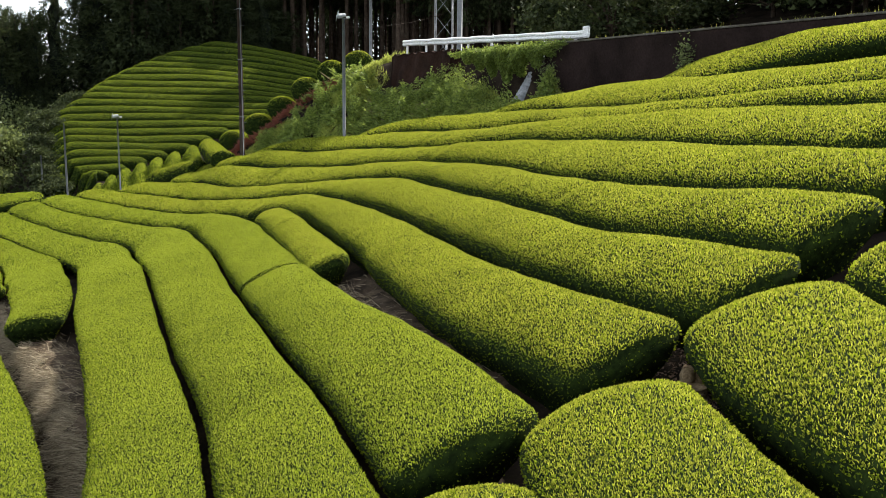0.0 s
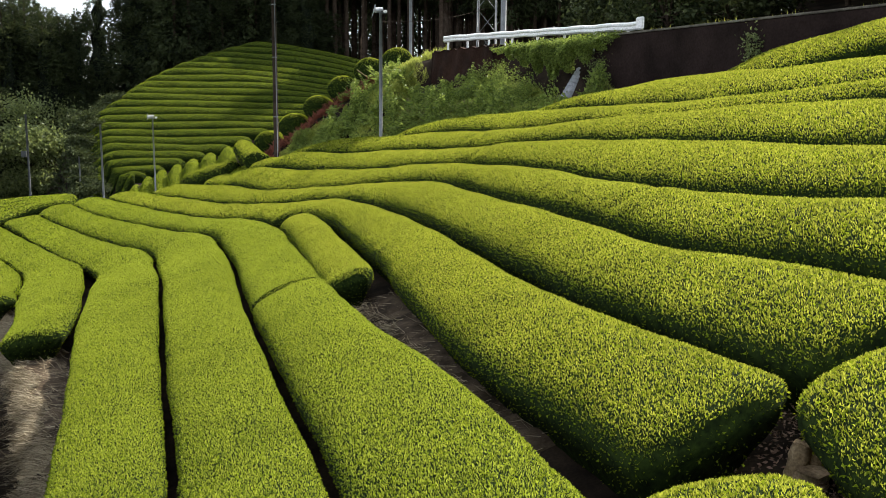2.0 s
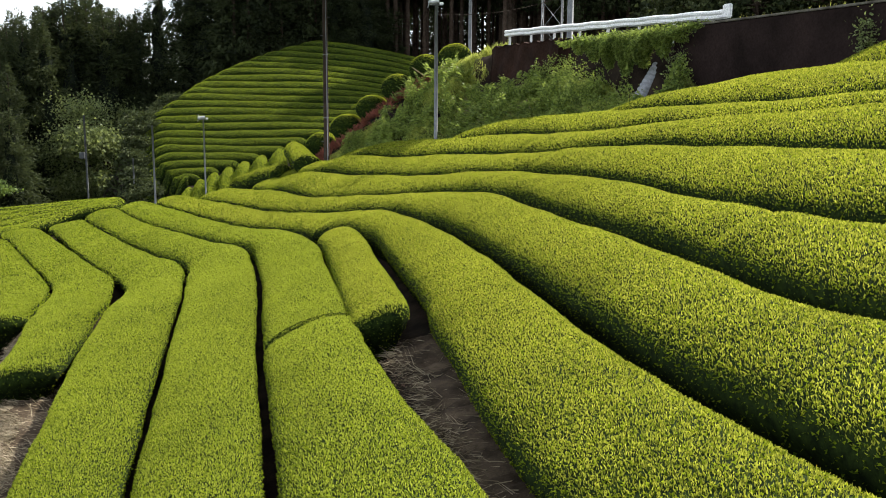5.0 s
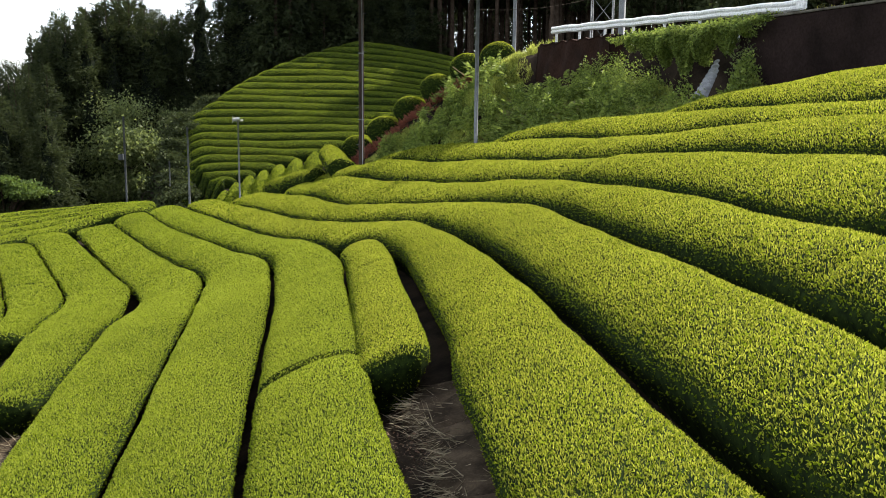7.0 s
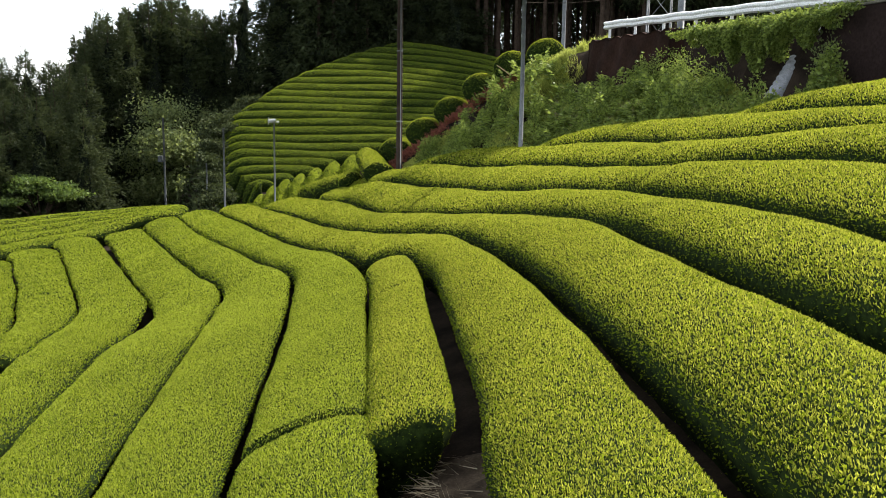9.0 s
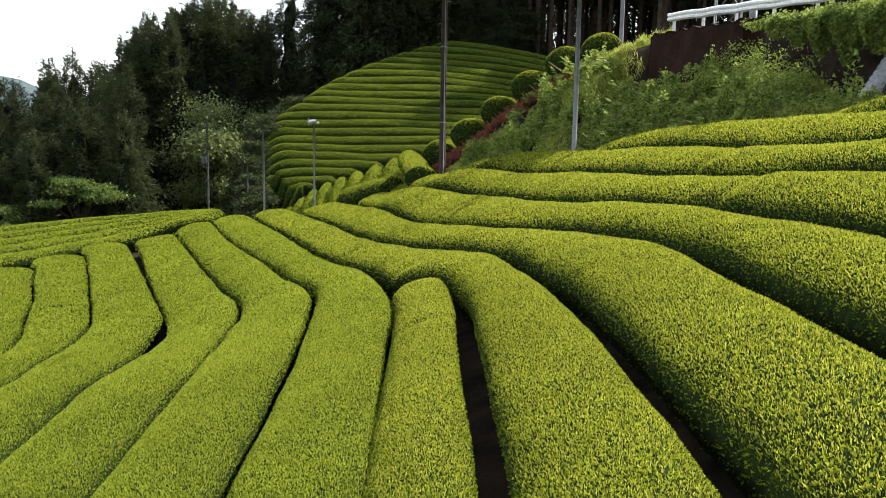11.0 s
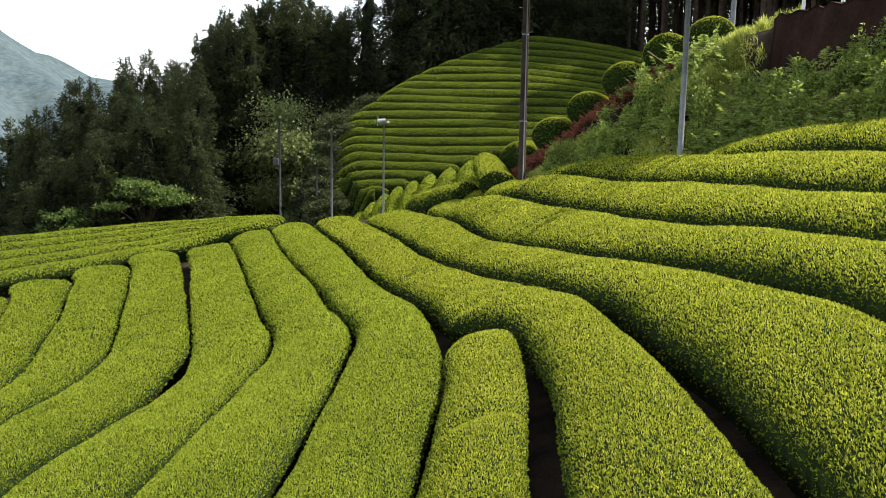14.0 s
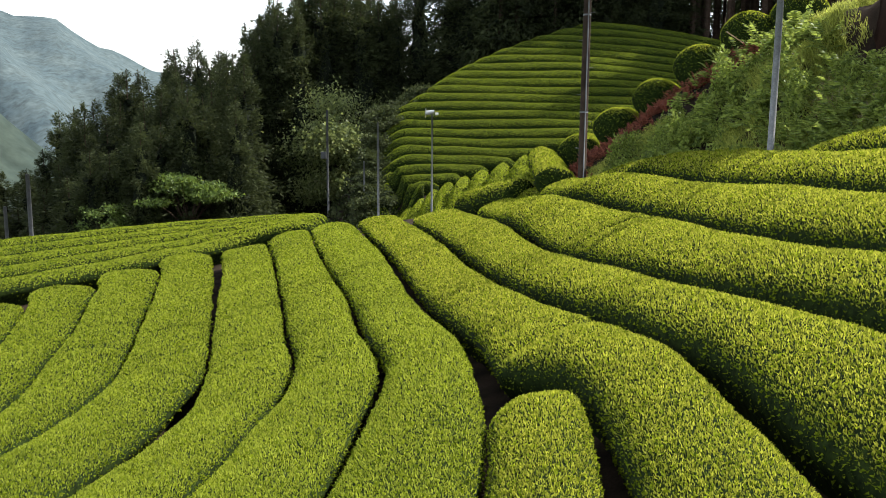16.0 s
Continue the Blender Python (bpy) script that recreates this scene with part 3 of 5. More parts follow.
CUT = {"R0", "R1", "R2", "R3", "R4", "S", "U1", "U2", "U3", "U4"}
for key in EDGES:
    low_edge, high_edge = edge_pair(key)
    label, group = "long clipped tea hedge with fresh yellow-green shoots", "rows of the near tea field"
    near_end = 0.0 if key in CUT else 0.75
    if key == "R0":                                    # clipped in two lengths, with a crease between
        k = int(np.argmin(np.abs(low_edge[:, 1] - 13.95)))
        tea_hedge(low_edge[: k + 1], high_edge[: k + 1], canopy, label, group, SHOOT_LOW, ends_round=(0.75, 0.16))
        tea_hedge(low_edge[k:], high_edge[k:], canopy, label, group, SHOOT_LOW, lift=0.01, ends_round=(0.22, 0.0))
    else:
        tea_hedge(low_edge, high_edge, rising if key == "U8" else canopy, label, group, SHOOT_LOW if key[0] in "Rp" else None, ends_round=(2.2 if key in ("U4", "U5", "U6", "U7", "U8") else 0.35 if key in ("R2", "R3", "R4", "R5", "R6", "R7") else 0.75, near_end), arch=0.03 if key == "S" else 0.0)


def straight_hedge(points, width, top, label, group, **more):
    mid = smooth_line(points)
    tan = np.gradient(mid, axis=0)
    tan /= np.linalg.norm(tan, axis=1, keepdims=True)
    across = np.stack([tan[:, 1], -tan[:, 0]], 1) * np.broadcast_to(width, len(mid))[:, None] / 2
    return tea_hedge(mid + across, mid - across, top, label, group, **more)


# the block on the near side of the cross path
for line, wide, lift in (([(4.05, 4.66), (4.27, 2.5), (5.3, -1.5)], 1.72, 0.06), ([(2.2, 3.28), (2.5, 1.2), (3.45, -2.5)], 1.64, 0.09), ([(0.7, 2.12), (1.0, 0.6), (1.8, -2.5)], 1.7, 0.06), ([(5.8, 5.1), (6.2, 3.0), (7.0, -0.5)], 1.75, 0.06)):
    straight_hedge(line, wide, canopy, lift=lift, label="broad rounded tea hedge beside a cross path", group="rows before the cross path")

# rows along the valley edge of the field
inner = np.array(((-32.46, 33.44), (-31.62, 38.98), (-31.51, 43.4), (-30.55, 46.64), (-28.33, 48.18)))
outer = np.array(((-44.01, 36.12), (-42.49, 42.11), (-40.26, 45.94), (-35.27, 48.72), (-29.3, 50.6)))
for k in range(5):
    f = (k + 0.5) / 5
    straight_hedge(inner * (1 - f) + outer * f, np.interp(smooth_line(inner * (1 - f) + outer * f)[:, 1], (44, 49), (1.62, 1.0)), canopy, "low tea hedge along the valley edge", "rows along the valley edge", material=SHOOT_LOW)

# short rows in the dip, running up to the foot of the far hill
for k in range(-1, 7):
    tip = np.array((-32.3 + 1.94 * k, 64.0 - 1.66 * k))
    start = tip + np.array((3.4, -7.1))
    straight_hedge([tuple(start), tuple((start + tip) / 2 + np.array((-0.12, 0.0))), tuple(tip)], 1.12, lambda x, y: ground(x, y) + 0.72, "short rounded tea hedge in a dip", "short rows in the dip", material=SHOOT_LOW, arch=0.22, ends_round=(0.6, 0.6))

# the terraced hill beyond
for k in range(22):
    v = 73.9 + 1.17 * k + 0.005 * k * k
    w0 = float(hill_left(v)) - 2.0
    w1 = float(np.interp(v, (73.9, 75, 76.3, 77.6, 78.7, 80, 82.2, 86, 92.5, 97, 102), (-4.8, -3.1, -1.5, 0.4, 2.1, 4.5, 7.9, 12.8, 18.4, 20, 21)))
    pts = []
    for w in np.r_[np.linspace(w0, w0 + 3.0, 5), np.linspace(w0 + 4.5, w1, 6)]:
        vv = v + 0.14 * math.sin(w * 0.35 + k * 0.8) + 0.05 * math.sin(w * 1.3 + 2 * k) + 0.10 * max(0.0, w0 + 3.0 - w) ** 2 * 0.5
        pts.append((0.917 * w - 0.4 * vv, 0.4 * w + 0.917 * vv))
    straight_hedge(pts, 0.82 + 0.009 * k, lambda x, y: ground(x, y) + 0.8, "tea hedge running level along a far terraced hill", "rows of the far hill", material=TEA_FAR, fine=0.62)

# rounded hedge ends stepping down the bank's crest
for x, y, z in ((-7.65, 46.7, 9.12), (-9.2, 46.7, 8.55), (-10.95, 47.4, 7.57), (-12.75, 48.6, 6.45), (-14.45, 49.2, 5.38), (-16.6, 50.9, 4.25)):
    straight_hedge([(x + 0.1, y - 0.3), (x - 0.2, y + 1.2), (x - 0.6, y + 3.2)], 1.82, lambda px, py, z=z: np.full(np.shape(px), z - 0.40), "round-ended tea hedge on a bank's crest", "hedges on the crest", height=1.7, arch=0.28, ends_round=(0.42, 0.7), fine=0.62)
for line, low, high in (([(-15.6, 46.2), (-16.9, 48.7), (-18.4, 51.6)], 2.85, 3.4), ([(-17.9, 48.3), (-19.2, 49.3), (-20.7, 50.5)], 2.25, 1.6), ([(-20.0, 49.9), (-21.2, 51.0), (-22.6, 52.2)], 1.7, 1.1)):
    straight_hedge(line, 1.55, lambda px, py, e=(line[0][0], line[-1][0], low, high): np.interp(-px, (-e[0], -e[1]), (e[2], e[3])), "fat rounded tea hedge at the bank's foot", "hedges at the bank's foot", height=1.5, arch=0.22, ends_round=(0.25, 0.7))


# ---- far ridge ----
def build_ridge(name, near, crest, table, label, material):
    a = np.linspace(radians(-95), radians(15), 150)
    r = np.linspace(near, crest, 14)
    A, R = np.meshgrid(a, r, indexing="ij")
    deg = np.degrees(A)
    h = np.interp(deg, *table) + crest * 0.0025 * (np.sin(deg * 1.9) + np.sin(deg * 4.3 + 1) + 0.6 * np.sin(deg * 9.1) + 0.4 * np.sin(deg * 17))
    up = np.clip((R - near) / (crest - near), 0, 1) ** 0.8
    x, y, z = R * np.sin(A), R * np.cos(A), -105 + (h + 105) * up + crest * 0.012 * np.sin(R * 18 / crest + deg * 0.9) * up * (1 - up) * 4
    ob = new(name, mesh_of(name, np.stack([x, y, z], -1).reshape(-1, 3), grid_faces(len(a), len(r)), material, True))
    tagged(ob, label, "mountain", kind="structure")


# no haze in the air here: the materials' colours carry it
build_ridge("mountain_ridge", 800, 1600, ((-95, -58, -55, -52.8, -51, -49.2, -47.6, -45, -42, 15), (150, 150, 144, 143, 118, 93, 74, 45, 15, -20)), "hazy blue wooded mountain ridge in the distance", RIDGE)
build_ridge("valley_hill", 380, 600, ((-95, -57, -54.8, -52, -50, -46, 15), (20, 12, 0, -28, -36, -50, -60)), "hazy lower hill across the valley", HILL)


# ---- trees ----
def conifer(height, bare, spread_m, seed, thick=11, leaf=0.85):
    """A tall cedar: tapered trunk, drooping boughs in whorls, ragged crown."""
    rng = np.random.default_rng(seed)
    thing = new("conifer_tree")
    lean = rng.normal(size=2) * 0.25
    zs = np.linspace(-1.0, height, 9)
    trunk = np.stack([lean[0] * (zs / height) ** 2, lean[1] * (zs / height) ** 2, zs], 1)
    pieces = [(trunk, np.linspace(0.24, 0.03, 9) * height / 20)]
    pts, axes, sizes = [], [], []
    z = height * bare
    while z < height - 0.3:
        f = (z - height * bare) / (height * (1 - bare))
        reach = spread_m * (1 - f) ** 0.78 * rng.uniform(0.8, 1.1) + 0.2
        for a in rng.uniform(0, 6.28, rng.integers(5, 9)):
            length = reach * rng.uniform(0.5, 1.15)
            n = max(5, int(length * thick * (1.0 + 2.0 * f)))
            t = 1 - 0.6 * rng.random(n) ** 1.2
            droop = -0.35 * t**1.6 * length + 0.15 * t * length
            wide = 0.24 * length * (1.15 - t * 0.6) + 0.12
            off = rng.normal(size=(n, 3)) * np.array((1, 1, 0.5)) * wide[:, None] * 0.6
            p = np.stack([np.cos(a) * t * length, np.sin(a) * t * length, z + droop + rng.normal(size=n) * 0.28 + rng.uniform(-0.3, 0.3)], 1) + off
            pts.append(p)
            axes.append(np.stack([np.cos(a) * np.ones(n), np.sin(a) * np.ones(n), (-0.9 + 1.5 * f) * np.ones(n)], 1) + rng.normal(size=(n, 3)) * 0.6)
            sizes.append(rng.uniform(0.4, 1.0, n) * (1.0 - 0.45 * f))
        z += rng.uniform(0.8, 1.35) * (1.0 - 0.5 * f)
    part("trunk", tube_mesh("trunk", pieces, BARK), thing)
    # added dark core: stands in for the shade inside a full crown
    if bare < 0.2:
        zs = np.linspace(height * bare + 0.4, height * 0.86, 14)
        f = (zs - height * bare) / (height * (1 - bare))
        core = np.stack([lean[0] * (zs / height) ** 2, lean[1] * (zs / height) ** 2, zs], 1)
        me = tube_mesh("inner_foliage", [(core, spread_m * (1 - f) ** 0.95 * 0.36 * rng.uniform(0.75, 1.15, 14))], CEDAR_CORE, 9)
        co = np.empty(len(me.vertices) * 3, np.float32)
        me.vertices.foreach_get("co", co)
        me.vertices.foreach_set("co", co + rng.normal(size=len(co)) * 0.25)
        part("inner_foliage", me, thing, "dark core for the shade inside a crown")
    p, ax, sz = np.vstack(pts), np.vstack(axes), np.concatenate(sizes)
    v, q = leaf_blades(p, ax, sz * leaf * 0.75, sz * leaf * 0.30)
    crown = part("crown", mesh_of("crown", v, q, CEDAR), thing)
    crown["kind"] = "stuff"
    thing["tall"] = float(height)
    return tagged(thing, "tall dark conifer with drooping boughs", "tree", "conifer wood")


def broadleaf(height, wide, seed, material, label, leaf=0.22, count=5200, layered=False):
    """A round-headed tree: trunk, limbs and clumps of leaves with gaps between."""
    rng = np.random.default_rng(seed)
    thing = new("broadleaf_tree")
    fork = height * 0.3
    pieces = [(np.array(((0, 0, -0.8), (0.05, 0, fork * 0.5), (0.1, 0.05, fork))), np.array((0.05, 0.04, 0.032)) * height * 0.5)]
    centres = []
    for k in range(22):
        a, e = rng.uniform(0, 6.28), rng.uniform(0.0, 1.0)
        r = wide * 0.5 * math.sqrt(1 - (e * 1.0 - 0.35) ** 2 * 0.9) * rng.uniform(0.45, 1.0)
        c = np.array((math.cos(a) * r, math.sin(a) * r, height * (0.22 + 0.72 * e)))
        if layered:                                     # flat sprays of leaves over an open, dark inside
            c[2] = height * (0.97 - 0.42 * (2 * r / wide) ** 2) * rng.choice((0.82, 1.0))
        centres.append(c)
        pieces.append((np.array(((0.1, 0.05, fork * rng.uniform(0.6, 1.0)), c * 0.55 + np.array((0, 0, fork * 0.45)), c)), np.array((0.03, 0.016, 0.005)) * height * 0.4))
    part("trunk", tube_mesh("trunk", pieces, BARK, 4), thing)
    n = count // 22
    pts = np.vstack([c + rng.normal(size=(n, 3)) * np.array((1, 1, 0.22 if layered else 0.6)) * wide * 0.085 for c in centres])
    axis = rng.normal(size=pts.shape) + np.array((0, 0, -0.2))
    sz = rng.uniform(0.6, 1.3, len(pts)) * leaf
    v, q = leaf_sprigs(pts, axis, sz * 1.1, sz * 0.8)
    crown = part("crown", mesh_of("crown", v, q, material), thing)
    crown["kind"] = "stuff"
    return tagged(thing, label, "tree")


wood = np.random.default_rng(11)


def land(x, y):
    return float(ground(np.clip(x, -60, 30), np.clip(y, -14, 112)))


def stand(kinds, spots):
    """Plants copies of the kinds at (x, y, height)."""
    used = set()
    for k, (x, y, h) in enumerate(spots):
        src = kinds[int(wood.integers(len(kinds)))]
        size = h / src["tall"]
        m = pose(x, y, land(x, y) - 0.2, 0, 0, float(wood.uniform(0, 360)))
        if src.name in used:
            ob = copy_thing(src, m)
        else:
            used.add(src.name)
            ob = src
            ob.matrix_basis = m
        ob.scale = (max(size, 0.85) * float(wood.uniform(0.9, 1.15)),) * 2 + (size,)
    for src in kinds:
        if src.name not in used:
            src.matrix_basis = pose(*spots[0][:2], land(*spots[0][:2]))


tall = [conifer(26, 0.34, 3.4, 1, 14, 0.9), conifer(28, 0.40, 3.2, 2, 14, 0.9), conifer(24, 0.30, 3.4, 3, 14, 0.9), conifer(27, 0.42, 3.1, 4, 14, 0.9)]
spots = []
for row, count in ((0, 46), (6, 44)):   # on the ridge behind the far hill and the road
    for k in range(count):
        t = (k + wood.uniform(0, 0.9)) / count
        v, w = 108 + row + wood.uniform(0, 4), -2 + 72 * t
        spots.append((0.917 * w - 0.4 * v, 0.4 * w + 0.917 * v, wood.uniform(25, 32)))
for k in range(52):                                       # beside the far hill, above the road
    v, w = 99 + wood.uniform(0, 9), 30 + 36 * (k + wood.uniform(0, 0.9)) / 52
    spots.append((0.917 * w - 0.4 * v, 0.4 * w + 0.917 * v, wood.uniform(23, 29)))
stand(tall, spots)
full = [conifer(20, 0.05, 4.6, 5, 20), conifer(22, 0.06, 4.2, 6, 20), conifer(18, 0.04, 4.5, 7, 20), conifer(23, 0.07, 4.8, 8, 20)]
spots = []
for layer, dist in enumerate((66, 72, 79, 87, 96)):       # the slope on the valley side
    count = 27
    for k in range(count):
        az = -57.0 + 36.5 * (k + wood.uniform(0, 0.9)) / count
        r = dist + wood.uniform(-2, 2)
        x, y = -3.3 + r * math.sin(radians(az)), 15.9 + r * math.cos(radians(az))
        v, w = hill_axes(x, y)
        if w > hill_left(v) - 1.8 and v < 106:
            continue
        if az > -42 and r < 89:
            continue
        top = np.interp(az, (-57, -54.2, -53.2, -52.4, -51.4, -50.7, -49, -48, -47.4, -46.5, -45.5, -44.6, -43, -41.3, -39.7, -38.7, -38, -36.5, -35, -34, -33.2, -32, -30.8, -28, -20), (-1.5, -0.5, 2.4, 4.6, 6.4, 5.4, 8.3, 7.8, 9.0, 8.9, 11.9, 10.1, 11.2, 12.5, 13.5, 16.0, 14.9, 16.0, 16.2, 14.8, 15.3, 16.6, 20, 23, 24)) * (0.4 + 0.6 * r / 85) + wood.uniform(-0.7, 1.1) - (4 - layer) * 0.8
        spots.append((x, y, max(6.0, float(top) - land(x, y))))
for k in range(26):                                       # close behind the left flank of the far hill
    v = 106 + 9 * (k + wood.uniform(0, 0.8)) / 26
    w = float(hill_left(v)) - wood.uniform(2.2, 9.0)
    spots.append((0.917 * w - 0.4 * v, 0.4 * w + 0.917 * v, wood.uniform(13, 19)))
for r in (91, 95, 100, 106):                              # filling the wood behind the broadleaf tree
    for az in np.arange(-41, -31.5, 1.2):
        a_, r_ = az + wood.uniform(-0.5, 0.5), r + wood.uniform(-1.5, 1.5)
        x, y = -3.3 + r_ * math.sin(radians(a_)), 15.9 + r_ * math.cos(radians(a_))
        v, w = hill_axes(x, y)
        if (w > hill_left(v) - 1.8 and v < 106) or (x + 53.2) ** 2 + (y - 88.8) ** 2 < 55:
            continue
        top = float(np.interp(a_, (-41, -38.5, -36, -34.6, -33.2, -32, -30.8, -28), (12.5, 15.5, 16, 16, 14.8, 16.2, 20, 23))) * (0.4 + 0.6 * r_ / 85) + wood.uniform(-0.9, 1.9)
        spots.append((x, y, max(8.0, top - land(x, y))))
stand(full, spots)


def deep_wood(spots):
    """The depth of the wood behind the nearest trees, in one mass."""
    rng = np.random.default_rng(81)
    vs, qs, trunks, at = [], [], [], 0
    for x, y, h, bare in spots:
        base = np.array((x, y, land(x, y)))
        n = 950
        f = rng.random(n) ** 1.2
        r = rng.uniform(3.0, 4.4) * (1 - f) ** 0.7 * rng.uniform(0.3, 1.05, n) + 0.2
        a = rng.uniform(0, 6.28, n)
        p = np.stack([np.cos(a) * r, np.sin(a) * r, h * (bare + (1 - bare) * f)], 1) + base
        v, q = leaf_blades(p, np.stack([np.cos(a), np.sin(a), -0.9 + 0 * a], 1) + rng.normal(size=(n, 3)) * 0.5, rng.uniform(0.6, 1.3, n), rng.uniform(0.16, 0.34, n))
        vs.append(v)
        qs.append(q + at)
        at += len(v)
        trunks.append((base + np.array(((0, 0, -1.0), (0, 0, h * 0.5), (0, 0, h * 0.95))), np.array((0.26, 0.18, 0.03))))
    ob = new("deep_wood", mesh_of("deep_wood", np.vstack(vs), np.vstack(qs), CEDAR))
    tagged(ob, "dark depth of a conifer wood", "wood", kind="stuff")
    part("trunks", tube_mesh("trunks", trunks, BARK, 5), ob)["kind"] = "stuff"


spots = []
for row, count in ((12, 40), (19, 40)):
    for k in range(count):
        v, w = 108 + row + wood.uniform(0, 4), -2 + 72 * (k + wood.uniform(0, 0.9)) / count
        spots.append((0.917 * w - 0.4 * v, 0.4 * w + 0.917 * v, wood.uniform(22, 28), 0.36))
for k in range(48):
    v, w = 136 + wood.uniform(0, 12), -14 + 110 * (k + wood.uniform(0, 0.9)) / 48
    spots.append((0.917 * w - 0.4 * v, 0.4 * w + 0.917 * v, wood.uniform(17, 24), 0.22))
for k in range(44):                                       # a low, dense edge far inside
    v, w = 140 + wood.uniform(0, 10), -20 + 120 * (k + wood.uniform(0, 0.9)) / 44
    spots.append((0.917 * w - 0.4 * v, 0.4 * w + 0.917 * v, wood.uniform(9, 15), 0.02))
deep_wood(spots)
big = broadleaf(11.6, 15.6, 21, PALE, "leafy grey-green broadleaf tree at the field's edge", 0.27, 40000)
big.matrix_basis = pose(-52.3, 89.0, -5.3)
shrub = broadleaf(5.9, 5.6, 22, BROAD, "spreading green shrub in flat layers before the dark wood", 0.22, 11000, True)
shrub.matrix_basis = pose(-48.5, 60.0, -4.6)
low_shrub = broadleaf(3.6, 3.4, 28, BROAD, "low leafy shrub beside a larger one", 0.18, 2600)
low_shrub.matrix_basis = pose(-52.6, 56.2, -4.9)
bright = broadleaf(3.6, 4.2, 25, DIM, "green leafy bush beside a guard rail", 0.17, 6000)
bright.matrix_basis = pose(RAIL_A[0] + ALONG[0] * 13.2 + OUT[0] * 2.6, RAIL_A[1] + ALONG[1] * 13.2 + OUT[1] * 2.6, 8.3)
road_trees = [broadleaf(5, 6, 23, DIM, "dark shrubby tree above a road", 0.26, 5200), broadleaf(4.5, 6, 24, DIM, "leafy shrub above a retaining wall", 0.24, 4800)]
road_trees[0]["tall"], road_trees[1]["tall"] = 5.0, 4.5
spots = []
for k in range(34):
    s_, n_ = 9 + 1.12 * k + wood.uniform(-0.5, 0.5), 3.4 + wood.uniform(0, 9)
    spots.append((RAIL_A[0] + ALONG[0] * s_ + OUT[0] * n_, RAIL_A[1] + ALONG[1] * s_ + OUT[1] * n_, wood.uniform(2.4, 4.2)))
stand(road_trees, spots)
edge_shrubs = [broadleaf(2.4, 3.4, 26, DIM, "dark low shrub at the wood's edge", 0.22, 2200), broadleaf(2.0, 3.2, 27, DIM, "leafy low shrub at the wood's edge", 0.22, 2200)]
edge_shrubs[0]["tall"], edge_shrubs[1]["tall"] = 2.4, 2.0
spots = []
for k in range(34):
    az, r = -47 + 16.5 * (k + wood.uniform(0, 0.9)) / 34, wood.uniform(78, 85)
    x, y = -3.3 + r * math.sin(radians(az)), 15.9 + r * math.cos(radians(az))
    v, w = hill_axes(x, y)
    if w < hill_left(v) - 1.5:
        spots.append((x, y, wood.uniform(1.4, 2.8)))
for v in np.arange(72, 90, 1.15):                          # along the left flank of the far hill
    w = float(hill_left(v)) - 1.0 + wood.uniform(-0.5, 0.2)
    spots.append((0.917 * w - 0.4 * v, 0.4 * w + 0.917 * v, wood.uniform(1.3, 2.2)))
stand(edge_shrubs, spots)


# ---- poles ----
def fan_pole(x, y, height, label, fan=True, radius=0.055, lean=(0.0, 0.0), box=False):
    """A galvanised pole, with a frost fan at its head where there is one."""
    z = float(ground(x, y))
    thing = new("fan_pole" if fan else "steel_pole")
    thing.location = (x, y, z)
    top = np.array((lean[0], lean[1], height))
    part("pole", tube_mesh("pole", [(np.array((np.array((0, 0, -0.3)), top * 0.5, top)), np.array((radius, radius * 0.95, radius * 0.85)))], STEEL, 10), thing)
    if fan:
        head = Matrix.Translation(Vector(top) + Vector((0, 0, 0.10))) @ pose(0, 0, 0, 0, 0, 35) @ Matrix.Scale(0.8, 4)
        bm = bmesh.new()
        bmesh.ops.create_cone(bm, cap_ends=True, segments=16, radius1=0.15, radius2=0.11, depth=0.5, matrix=head @ pose(-0.12, 0, 0.05, 0, 80, 0))
        bmesh.ops.create_uvsphere(bm, u_segments=12, v_segments=8, radius=0.11, matrix=head @ pose(-0.36, 0, 0.01))
        housing = part("motor_housing", bm_mesh("motor_housing", bm, FAN), thing)
        bm = bmesh.new()
        box_bm(bm, 0.62, 0.05, 0.05, head @ pose(0.05, 0, -0.12), 0.01)
        part("bracket", bm_mesh("bracket", bm, STEEL), thing)
        bm = bmesh.new()
        box_bm(bm, 0.2, 0.16, 0.14, head @ pose(0.3, 0, -0.03), 0.02)
        part("switch_box", bm_mesh("switch_box", bm, WHITE), thing)
        for a in (35, 215):
            bm = bmesh.new()
            box_bm(bm, 0.03, 0.09, 0.34, head @ pose(-0.42, 0, 0.01, a, 0, 0) @ pose(0, 0, 0.19, 0, 0, 20), 0.008)
            part("blade", bm_mesh("blade", bm, FAN), housing)
    if box:
        bm = bmesh.new()
        box_bm(bm, 0.5, 0.3, 0.6, Matrix.Translation((-0.4, 0, height - 3.9)), 0.03)
        part("control_box", bm_mesh("control_box", bm, STEEL), thing)
    return tagged(thing, label, "pole", "poles in the field")


fan_pole(-26.3, 55.5, 6.3, "slim steel pole with a frost fan")
fan_pole(-7.0, 38.85, 6.6, "grey steel pole with a frost fan", radius=0.085)
fan_pole(-32.3, 59.5, 4.45 - float(ground(-32.3, 59.5)), "slim steel pole with a short cross arm", False, 0.075)
fan_pole(-37.9, 66.2, 1.62 - float(ground(-37.9, 66.2)), "short grey steel pole", False, 0.07)
fan_pole(-52.2, 50.6, 10.3, "grey steel pole beyond the field", False, 0.14)
fan_pole(-53.0, 49.5, 8.5, "short grey pole beyond the field", False, 0.12)
fan_pole(-7.35, 49.7, 9.0, "tall white steel pole behind the bank", False, 0.10)
